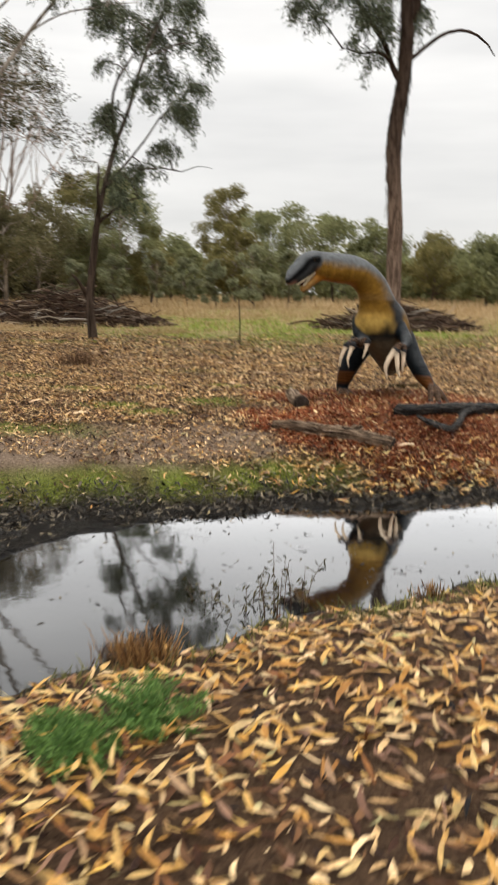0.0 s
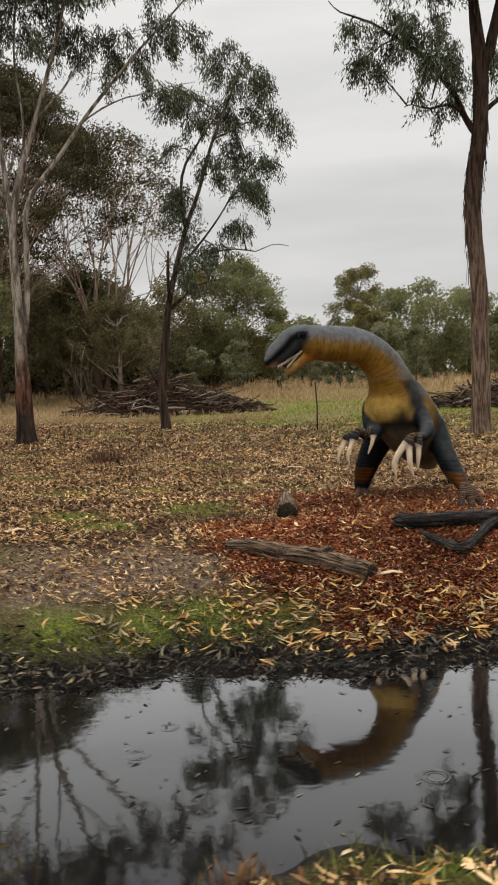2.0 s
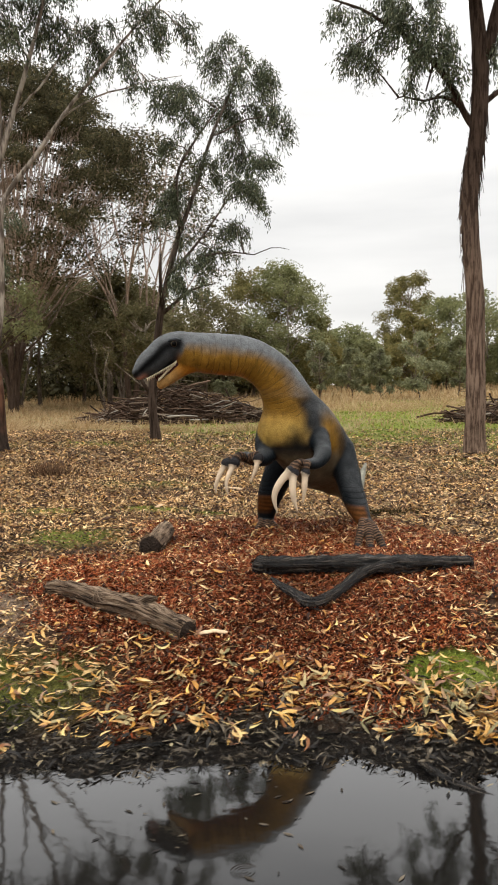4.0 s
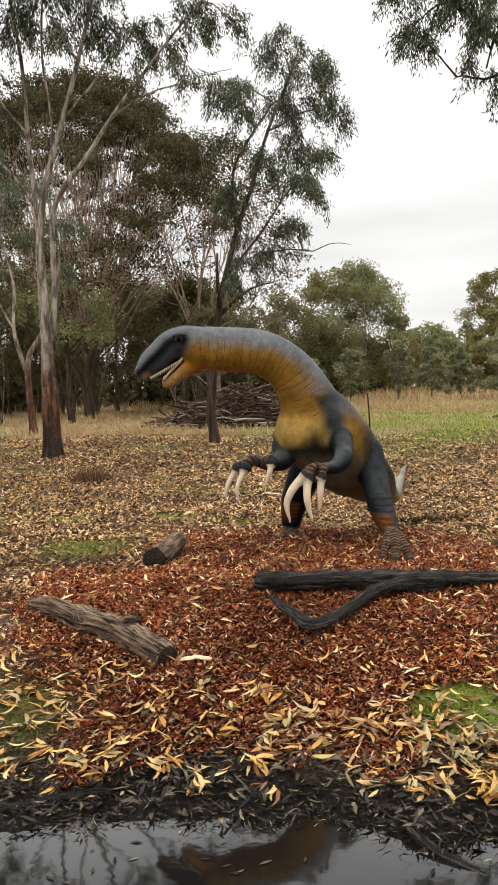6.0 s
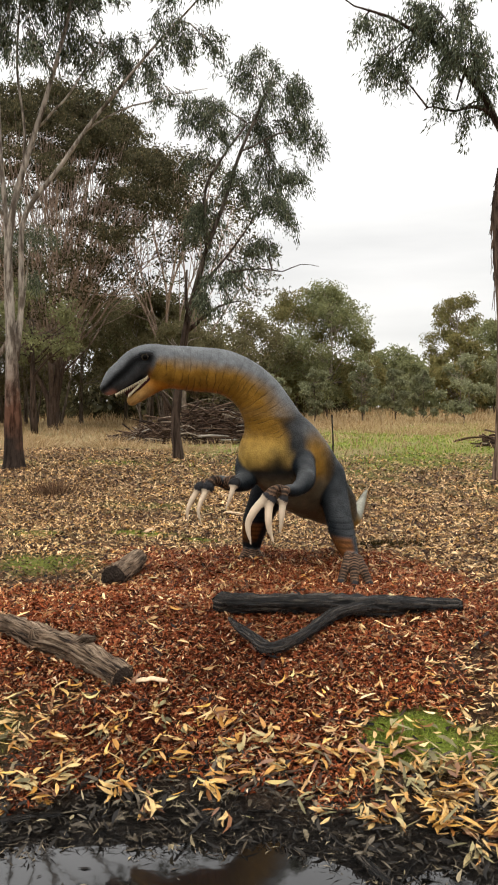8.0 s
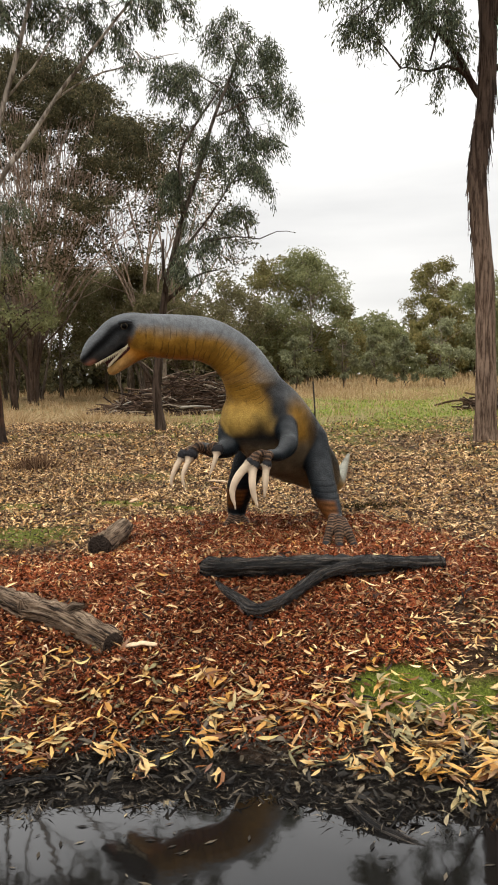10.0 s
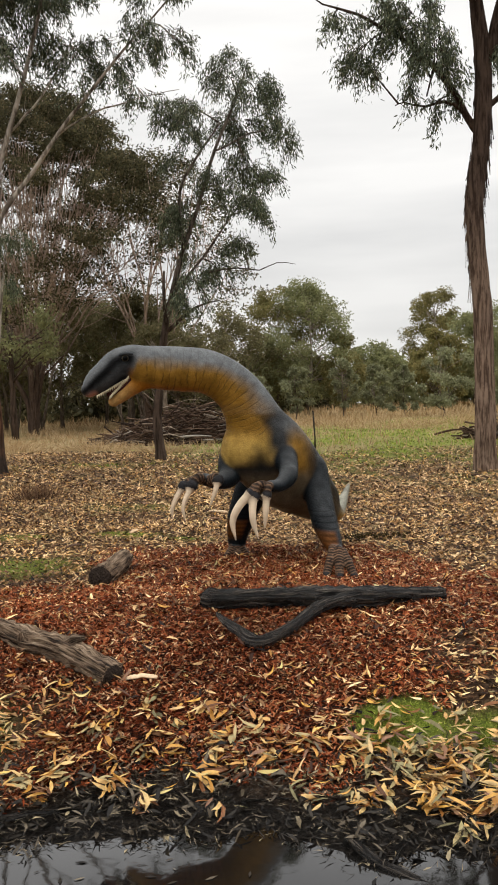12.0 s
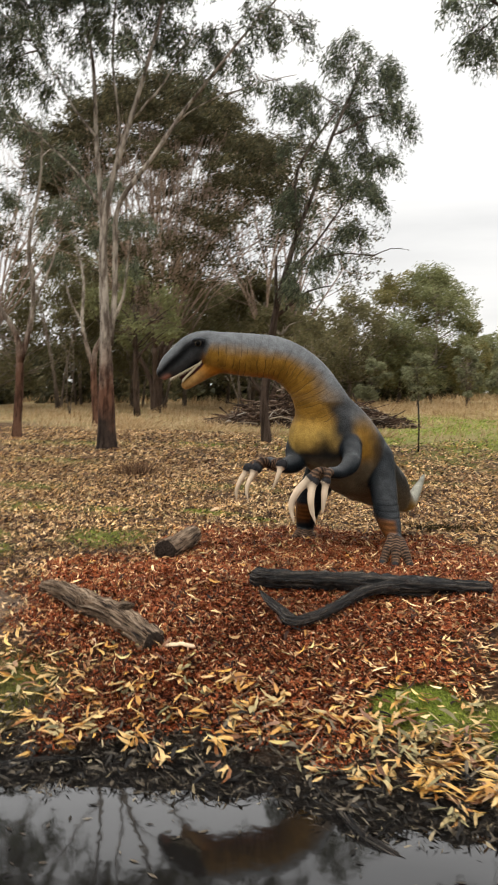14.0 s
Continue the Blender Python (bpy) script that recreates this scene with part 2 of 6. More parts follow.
bumped(n, l, film_, ad.outputs[0], 0.04, 0.02)
fr = n.new("ShaderNodeFresnel")
fr.inputs["IOR"].default_value = 1.33
gain = n.new("ShaderNodeMath")
gain.operation, gain.use_clamp = "MULTIPLY", True
steep = n.new("ShaderNodeMath")
steep.operation = "POWER"
l.new(fr.outputs[0], steep.inputs[0])
steep.inputs[1].default_value = 1.4
l.new(steep.outputs[0], gain.inputs[0])
gain.inputs[1].default_value = 7.4
ms = n.new("ShaderNodeMixShader")
l.new(gain.outputs[0], ms.inputs[0])
l.new(b.outputs[0], ms.inputs[1])
l.new(film_.outputs[0], ms.inputs[2])
l.new(ms.outputs[0], n["Material Output"].inputs[0])

# ground: soil, mulch bed, green patches, wet mud and straw-coloured pasture, by the zones stored on the sheet
M_GROUND, n, l, b = material("ground_soil", 0.9)
zone = n.new("ShaderNodeAttribute")
zone.attribute_name = "zone"
zs = n.new("ShaderNodeSeparateColor")
l.new(zone.outputs["Color"], zs.inputs[0])
far = n.new("ShaderNodeAttribute")
far.attribute_name = "pasture"
co = n.new("ShaderNodeTexCoord")
fine = noise_tex(n, l, 38, 6, 0.7, co.outputs["Object"])
mid = noise_tex(n, l, 4.5, 5, 0.6, co.outputs["Object"])
big = noise_tex(n, l, 0.35, 4, 0.6, co.outputs["Object"])


def two(stops, tex):
    r = ramp(n, stops)
    l.new(tex.outputs[0], r.inputs[0])
    return r.outputs[0]


soil = two([(0.3, (0.026, 0.015, 0.009)), (0.5, (0.105, 0.062, 0.036)), (0.7, (0.24, 0.152, 0.088))], fine)
soil = mix_rgb(n, l, 0.6, soil, two([(0.35, (0.6, 0.57, 0.55)), (0.65, (1.25, 1.2, 1.12))], mid), "MULTIPLY")
bare_at = n.new("ShaderNodeAttribute")
bare_at.attribute_name = "trodden"
soil = mix_rgb(n, l, bare_at.outputs["Fac"], soil, two([(0.3, (0.13, 0.09, 0.062)), (0.48, (0.32, 0.23, 0.162)), (0.7, (0.50, 0.38, 0.27))], fine))
mulch = two([(0.3, (0.012, 0.005, 0.004)), (0.5, (0.05, 0.016, 0.01)), (0.72, (0.14, 0.045, 0.022))], fine)
green = two([(0.3, (0.06, 0.072, 0.016)), (0.5, (0.20, 0.245, 0.038)), (0.7, (0.35, 0.40, 0.07))], fine)
mud = two([(0.36, (0.003, 0.0028, 0.0025)), (0.5, (0.012, 0.010, 0.0085)), (0.62, (0.045, 0.037, 0.03)), (0.78, (0.11, 0.092, 0.075))], fine)
straw = two([(0.3, (0.18, 0.122, 0.062)), (0.5, (0.36, 0.255, 0.13)), (0.7, (0.50, 0.375, 0.215))], fine)
straw = mix_rgb(n, l, two([(0.42, (0, 0, 0)), (0.6, (1, 1, 1))], big), straw, mix_rgb(n, l, 0.5, straw, (0.2, 0.2, 0.07)))
c = mix_rgb(n, l, far.outputs["Fac"], soil, straw)
c = mix_rgb(n, l, zs.outputs[0], c, mulch)
c = mix_rgb(n, l, zs.outputs[1], c, green)
c = mix_rgb(n, l, zs.outputs[2], c, mud)
l.new(c, b.inputs["Base Color"])
rg = n.new("ShaderNodeMapRange")
rg.inputs["To Min"].default_value, rg.inputs["To Max"].default_value = 0.9, 0.28
l.new(zs.outputs[2], rg.inputs[0])
l.new(rg.outputs[0], b.inputs["Roughness"])
sp = n.new("ShaderNodeMapRange")
sp.inputs["To Min"].default_value, sp.inputs["To Max"].default_value = 0.12, 0.14
l.new(zs.outputs[2], sp.inputs[0])
l.new(sp.outputs[0], b.inputs["Specular IOR Level"])
grit = noise_tex(n, l, 85, 4, 0.7, co.outputs["Object"])
both = n.new("ShaderNodeMath")
l.new(fine.outputs[0], both.inputs[0])
l.new(grit.outputs[0], both.inputs[1])
bumped(n, l, b, both.outputs[0], 1.0, 0.045)

# ---- mesh helpers ----
RNG = np.random.default_rng(11)


class Geo:
    """Gathers vertices and faces, then becomes one mesh."""

    def __init__(self):
        self.v, self.f, self.a, self.n = [], [], [], 0

    def add(self, v, f, along=None):
        v = np.asarray(v, float)
        self.v.append(v)
        self.f.append([np.asarray(q) + self.n for q in (f if isinstance(f, list) else [f])])
        self.a.append(np.zeros((len(v), 3)) if along is None else along)
        self.n += len(v)

    def mesh(self, name, mat, smooth=False):
        me = bpy.data.meshes.new(name)
        v = np.concatenate(self.v)
        groups = [g for part_ in self.f for g in part_]
        sizes = np.concatenate([np.full(len(g), g.shape[1]) for g in groups])
        loops = np.concatenate([g.ravel() for g in groups])
        me.vertices.add(len(v))
        me.vertices.foreach_set("co", v.ravel().astype(np.float32))
        me.loops.add(len(loops))
        me.loops.foreach_set("vertex_index", loops.astype(np.int32))
        me.polygons.add(len(sizes))
        me.polygons.foreach_set("loop_start", np.concatenate([[0], np.cumsum(sizes)[:-1]]).astype(np.int32))
        if smooth:
            me.polygons.foreach_set("use_smooth", np.ones(len(sizes), bool))
        at = me.attributes.new("along", "FLOAT_VECTOR", "POINT")
        at.data.foreach_set("vector", np.concatenate(self.a).ravel().astype(np.float32))
        me.update(calc_edges=True)
        me.validate()
        me.materials.append(mat)
        return me


def part(name, geo, mat, parent, label="", smooth=False):
    ob = new(name, geo.mesh(name, mat, smooth))
    ob.parent = parent
    if label:
        tagged(ob, label)
    return ob


def spline(nodes, step):
    """Catmull-Rom through rows of numbers."""
    p = np.asarray(nodes, float)
    p = np.vstack([2 * p[0] - p[1], p, 2 * p[-1] - p[-2]])
    out = []
    for i in range(1, len(p) - 2):
        a, b_, c_, d = p[i - 1:i + 3]
        k = max(2, int(np.linalg.norm((c_ - b_)[:3]) / step))
        for s in np.arange(k) / k:
            out.append(0.5 * (2 * b_ + (c_ - a) * s + (2 * a - 5 * b_ + 4 * c_ - d) * s * s + (3 * b_ - a - 3 * c_ + d) * s ** 3))
    out.append(p[-2])
    return np.array(out)


def tube(geo, pts, radii, sides=8, rough=0.0, cap=True, rng=RNG):
    """A tube along points, its section uneven by rough; ends closed."""
    p, r = np.asarray(pts, float), np.asarray(radii, float)
    t = np.gradient(p, axis=0)
    t /= np.linalg.norm(t, axis=1)[:, None] + 1e-9
    ref = np.array([0, 0, 1.0]) if abs(t[:, 2]).mean() < 0.8 else np.array([1.0, 0, 0])
    n1 = np.cross(t, ref)
    n1 /= np.linalg.norm(n1, axis=1)[:, None] + 1e-9
    n2 = np.cross(t, n1)
    ang = np.arange(sides) / sides * 2 * np.pi
    ridge = 1 + rough * (rng.random(sides)[None] - 0.5) * 1.4 + rough * (rng.random((len(p), sides)) - 0.5) * 0.8
    rr = r[:, None] * ridge
    v = p[:, None] + rr[..., None] * (np.cos(ang)[None, :, None] * n1[:, None] + np.sin(ang)[None, :, None] * n2[:, None])
    m = len(p)
    i, j = np.meshgrid(np.arange(m - 1), np.arange(sides), indexing="ij")
    k = (j + 1) % sides
    f = np.stack([i * sides + j, i * sides + k, (i + 1) * sides + k, (i + 1) * sides + j], -1).reshape(-1, 4)
    s = np.concatenate([[0], np.cumsum(np.linalg.norm(np.diff(p, axis=0), axis=1))])
    al = np.stack([np.repeat(s, sides), np.tile(np.cos(ang), m) * 0.15, np.tile(np.sin(ang), m) * 0.15], -1)
    faces = [f]
    v = v.reshape(-1, 3)
    if cap:
        v = np.vstack([v, p[0], p[-1]])
        al = np.vstack([al, al[0] * [1, 0, 0], al[-1] * [1, 0, 0]])
        q = np.arange(sides)
        faces += [np.stack([np.full(sides, m * sides), (q + 1) % sides, q], -1), np.stack([np.full(sides, m * sides + 1), (m - 1) * sides + q, (m - 1) * sides + (q + 1) % sides], -1)]
    geo.add(v, faces, al)


def leaves(geo, pos, direc, length, width, rng, lens=False):
    """Many leaves at once: lance shapes of four corners, or of six with a bend when lens is set."""
    n_ = len(pos)
    d = direc / (np.linalg.norm(direc, axis=1)[:, None] + 1e-9)
    side = np.cross(d, rng.normal(size=(n_, 3)))
    side /= np.linalg.norm(side, axis=1)[:, None] + 1e-9
    ln, wd = np.broadcast_to(length, n_)[:, None], np.broadcast_to(width, n_)[:, None]
    if not lens:
        v = np.stack([pos, pos + d * ln * 0.4 + side * wd, pos + d * ln, pos + d * ln * 0.4 - side * wd], 1).reshape(-1, 3)
        geo.add(v, np.arange(n_ * 4).reshape(-1, 4))
        return
    up = np.cross(side, d)
    bow = rng.normal(size=(n_, 1)) * 0.12 * ln
    curl = rng.normal(size=(n_, 1)) * 0.10 * ln

    def at(s, w):
        return pos + d * ln * s + side * (w * wd + bow * 4 * s * (1 - s)) + up * curl * 4 * s * (1 - s)
    v = np.stack([at(0, 0), at(0.3, 0.85), at(0.68, 0.75), at(1, 0), at(0.68, -0.75), at(0.3, -0.85)], 1).reshape(-1, 3)
    b0 = (np.arange(n_) * 6)[:, None]
    geo.add(v, [b0 + np.array([[0, 5, 1]]), b0 + np.array([[1, 5, 4, 2]]), b0 + np.array([[2, 4, 3]])])


def flat_leaves(geo, xy, lift, length, width, rng, tilt=0.25, simple=False, ang=None):
    """Fallen leaves lying on the ground at the places xy."""
    n_ = len(xy)
    a = rng.random(n_) * 2 * np.pi if ang is None else ang
    d = np.stack([np.cos(a), np.sin(a), rng.normal(size=n_) * tilt], -1)
    d /= np.linalg.norm(d, axis=1)[:, None]
    s = np.stack([-np.sin(a), np.cos(a), rng.normal(size=n_) * tilt * 1.3], -1)
    up = np.cross(d, s)
    ln, wd = (length * (0.6 + 0.8 * rng.random(n_)))[:, None], (width * (0.6 + 0.8 * rng.random(n_)))[:, None]
    z = height(xy[:, 0], xy[:, 1]) + lift * rng.random(n_) + np.abs(d[:, 2]) * ln[:, 0] * 0.35
    c_ = np.stack([xy[:, 0], xy[:, 1], z], -1)
    bow = rng.normal(size=(n_, 1)) * 0.10 * ln
    curl = rng.normal(size=(n_, 1)) * 0.06 * ln

    def at(q, w):
        k = 1 - 4 * q * q
        return c_ + d * ln * q + s * (w * wd + bow * k) + up * curl * k
    if simple:
        v = np.stack([at(-0.5, 0.2), at(0.1, 0.5), at(0.5, -0.1), at(-0.1, -0.5)], 1).reshape(-1, 3)
        geo.add(v, np.arange(n_ * 4).reshape(-1, 4))
        return
    v = np.stack([at(-0.5, 0), at(-0.2, 0.5), at(0.18, 0.45), at(0.5, 0), at(0.18, -0.45), at(-0.2, -0.5)], 1).reshape(-1, 3)
    b0 = (np.arange(n_) * 6)[:, None]
    geo.add(v, [b0 + np.array([[0, 5, 1]]), b0 + np.array([[1, 5, 4, 2]]), b0 + np.array([[2, 4, 3]])])


# ---- the lie of the land ----
WATER_Z = -0.44


def shore_far(x):
    return 7.12 + 0.23 * np.clip(x, -8, 3.2) + 0.05 * np.clip(x - 3.2, 0, 9) + 0.07 * np.sin(3.1 * x + 0.4) + 0.05 * np.sin(7.3 * x) + 0.02 * np.sin(17 * x)


def shore_near(x):
    return np.interp(x, [-9, -4, -1.25, -0.5, 0.3, 0.9, 1.5, 2.1, 3.7, 9], [0.6, 2.0, 3.58, 4.1, 4.68, 4.97, 5.27, 5.45, 5.9, 6.6]) + 0.05 * np.sin(5.3 * x) + 0.03 * np.sin(13 * x + 1)


def height(x, y):
    x, y = np.asarray(x, float), np.asarray(y, float)
    df, dn = y - shore_far(x), shore_near(x) - y
    zf = np.interp(df, [-3, -0.6, 0, 0.5, 0.9, 1.3, 1.8, 2.4, 4, 12, 20, 90], [-0.62, -0.56, -0.44, -0.365, -0.25, -0.14, -0.03, 0.04, 0.07, 0.14, 0.19, 0.2])
    zn = np.interp(dn, [-3, -0.6, 0, 0.3, 0.8, 1.5, 4, 30], [-0.62, -0.56, -0.44, -0.37, -0.27, -0.18, -0.1, -0.05])
    z = np.maximum(zf, zn)
    gap = 0.12 + np.clip(-0.85 - x, 0, 0.95) * 0.95 + 0.05 * np.sin(6.3 * x + 2) + 0.03 * np.sin(15 * x)
    z = np.where(df < 0.1, np.maximum(z, -0.6 + 0.178 * np.clip((df + gap) / 0.16, 0, 1) + 0.006 * np.sin(9 * x + 5 * y) * np.sin(11 * y - 4 * x)), z)
    z = z + 0.05 * np.exp(-(((x - 2.1) / 1.7) ** 2 + ((y - 10.1) / 1.2) ** 2))
    z = z + np.exp(-((df - 0.05) / 0.32) ** 2) * (0.016 * np.sin(11 * x + 4 * y) * np.sin(13 * y - 5 * x) + 0.010 * np.sin(27 * x - 6 * y) * np.sin(25 * y + 7 * x))
    near = np.exp(-((y - 6) / 14) ** 2)
    z = z + near * (0.010 * np.sin(6.1 * x + 2.2 * y) * np.sin(5.2 * y - 1.3 * x) + 0.007 * np.sin(14 * x + 3 * y) * np.sin(12.5 * y + 2 * x))
    z = z + 0.7 * np.clip((y - 46) / 50, 0, 1) ** 1.2
    return z + 0.05 * np.sin(0.31 * x + 1) * np.sin(0.23 * y) * np.clip((y - 16) / 10, 0, 1)


def patch(x, y, cx, cy, rx, ry, soft=0.35):
    """1 inside an uneven ellipse, falling to 0 over its rim."""
    q = np.sqrt(((x - cx) / rx) ** 2 + ((y - cy) / ry) ** 2)
    q = q + 0.12 * np.sin(5 * x + 3 * y) + 0.09 * np.sin(9 * x - 7 * y)
    return np.clip((1 + soft / 2 - q) / soft, 0, 1)


BARE = (-1.3, 1.7, 1.9, 0.62)


def zone_mulch(x, y):
    df = y - shore_far(x)
    low_edge = np.clip((df - 0.36 + 0.1 * np.sin(5.1 * x) + 0.07 * np.sin(13 * x + 2)) / 0.25, 0, 1) * np.clip((1.5 - df) / 0.4, 0, 1) * np.clip((x - 1.05) / 0.4, 0, 1) * np.clip((3.25 - x) / 0.35, 0, 1)
    return np.maximum(np.maximum(low_edge, patch(x, y, 1.75, 9.6, 1.85, 1.22)), np.maximum(patch(x, y, 3.2, 10.6, 1.5, 0.9), patch(x, y, 1.7, 11.4, 1.6, 1.0)))


def zone_green(x, y):
    df, dn = y - shore_far(x), shore_near(x) - y
    g = np.clip(1.25 - np.abs(df - 0.74) / 0.4, 0, 1) * np.clip((1.2 - x) / 0.6, 0, 1)
    g = g * np.clip(0.85 + 0.4 * np.sin(2.3 * x + 5.1 * y) * np.sin(4.7 * x - 3.3 * y + 1) + 0.3 * np.sin(9.1 * x + 6 * y), 0, 1)
    g = np.maximum(g, patch(x, y, 3.2, 8.72, 0.3, 0.2, 0.5))
    g = np.maximum(g, patch(x, y, 3.8, 8.74, 0.34, 0.24, 0.5))
    g = np.maximum(g, 0.7 * np.clip(1.2 - np.abs(dn - 0.24) / 0.22, 0, 1) * np.clip((x - 0.3) / 0.6, 0, 1) * (0.3 + 0.7 * (0.5 + 0.5 * np.sin(3.1 * x + 1.0))))
    for cx, cy, rx, ry, q in ((-0.35, 12.95, 0.42, 0.18, 1.0), (0.42, 12.75, 0.26, 0.12, 0.95), (-0.5, 11.1, 0.5, 0.42, 0.75), (-1.55, 12.6, 0.45, 0.22, 0.7), (-1.9, 10.6, 0.45, 0.3, 0.8), (-1.25, 10.1, 0.35, 0.26, 0.85), (-2.8, 8.9, 0.5, 0.3, 0.7), (-2.6, 12.4, 0.8, 0.35, 0.55), (-4.4, 14.0, 1.1, 0.5, 0.5), (-1.2, 15.2, 0.9, 0.4, 0.45), (4.6, 12.6, 0.7, 0.35, 0.4), (-6.5, 17.5, 1.5, 0.6, 0.5), (-2.4, 8.9, 0.7, 0.3, 0.5), (1.2, 17.0, 1.0, 0.4, 0.4), (-9.0, 21.5, 2.0, 0.8, 0.55), (-5.5, 22.6, 1.6, 0.6, 0.5)):
        g = np.maximum(g, q * patch(x, y, cx, cy, rx, ry, 0.9))
    return np.maximum(g, 0.85 * patch(x, y, 2.4, 41.5, 9.6, 19.5, 0.6) * np.clip(0.8 + 0.5 * np.sin(0.9 * x + 0.4 * y) * np.sin(0.7 * y - 0.5 * x) + 0.2 * np.sin(2.1 * x), 0.25, 1))


def zone_mud(x, y):
    df, dn = y - shore_far(x), shore_near(x) - y
    band = np.where(df > -0.2, np.clip((0.66 + 0.12 * np.sin(4 * x) + 0.06 * np.sin(11 * x) - df) / 0.35, 0, 1), np.where(dn > -0.2, np.clip((0.22 - dn) / 0.2, 0, 1), 1.0))
    return band


def zone_pasture(x, y):
    edge = 25.5 + 1.5 * np.sin(0.6 * x) + 0.12 * np.abs(x) + 1.2 * np.sin(1.7 * x + 0.5)
    return np.clip((y - edge) / 3.0, 0, 1)


def graded(lo, hi, a, b_, step, grow):
    core = list(np.arange(a, b_ + 1e-6, step))
    s, q = step, b_
    while q < hi:
        s *= grow
        q += s
        core.append(min(q, hi))
    s, q = step, a
    while q > lo:
        s *= grow
        q -= s
        core.insert(0, max(q, lo))
    return np.array(core)


gx, gy = graded(-700, 700, -3.0, 5.6, 0.07, 1.1), graded(-700, 900, 0.0, 13.0, 0.07, 1.08)
X, Y = np.meshgrid(gx, gy)
Z = height(X, Y)
g = Geo()
i, j = np.meshgrid(np.arange(len(gy) - 1), np.arange(len(gx) - 1), indexing="ij")
w = len(gx)
g.add(np.stack([X, Y, Z], -1).reshape(-1, 3), np.stack([i * w + j, i * w + j + 1, (i + 1) * w + j + 1, (i + 1) * w + j], -1).reshape(-1, 4))
ground = new("ground", g.mesh("ground", M_GROUND, True))
tagged(ground, "brown leaf-strewn soil with muddy bank and dry pasture beyond", "ground", kind="structure")
col = ground.data.attributes.new("zone", "FLOAT_COLOR", "POINT")
fx, fy = X.ravel(), Y.ravel()
col.data.foreach_set("color", np.stack([zone_mulch(fx, fy), zone_green(fx, fy), zone_mud(fx, fy), np.ones(len(fx))], -1).ravel().astype(np.float32))
tro = ground.data.attributes.new("trodden", "FLOAT", "POINT")
tro.data.foreach_set("value", (0.9 * patch(fx, fy - shore_far(fx), BARE[0], BARE[1], BARE[2], BARE[3], 0.7)).astype(np.float32))
pas = ground.data.attributes.new("pasture", "FLOAT", "POINT")
pas.data.foreach_set("value", zone_pasture(fx, fy).astype(np.float32))

wx = np.linspace(-9, 9, 60)
g = Geo()
edge = np.concatenate([np.stack([wx, shore_near(wx) - 0.35, np.full(60, WATER_Z)], -1), np.stack([wx, shore_far(wx) + 0.35, np.full(60, WATER_Z)], -1)])
k = np.arange(59)
g.add(edge, np.stack([k, k + 1, k + 61, k + 60], -1))
tagged(new("water", g.mesh("water", M_WATER)), "dark still puddle water reflecting the grey sky and trees", "water", kind="structure")

# ---- trees ----


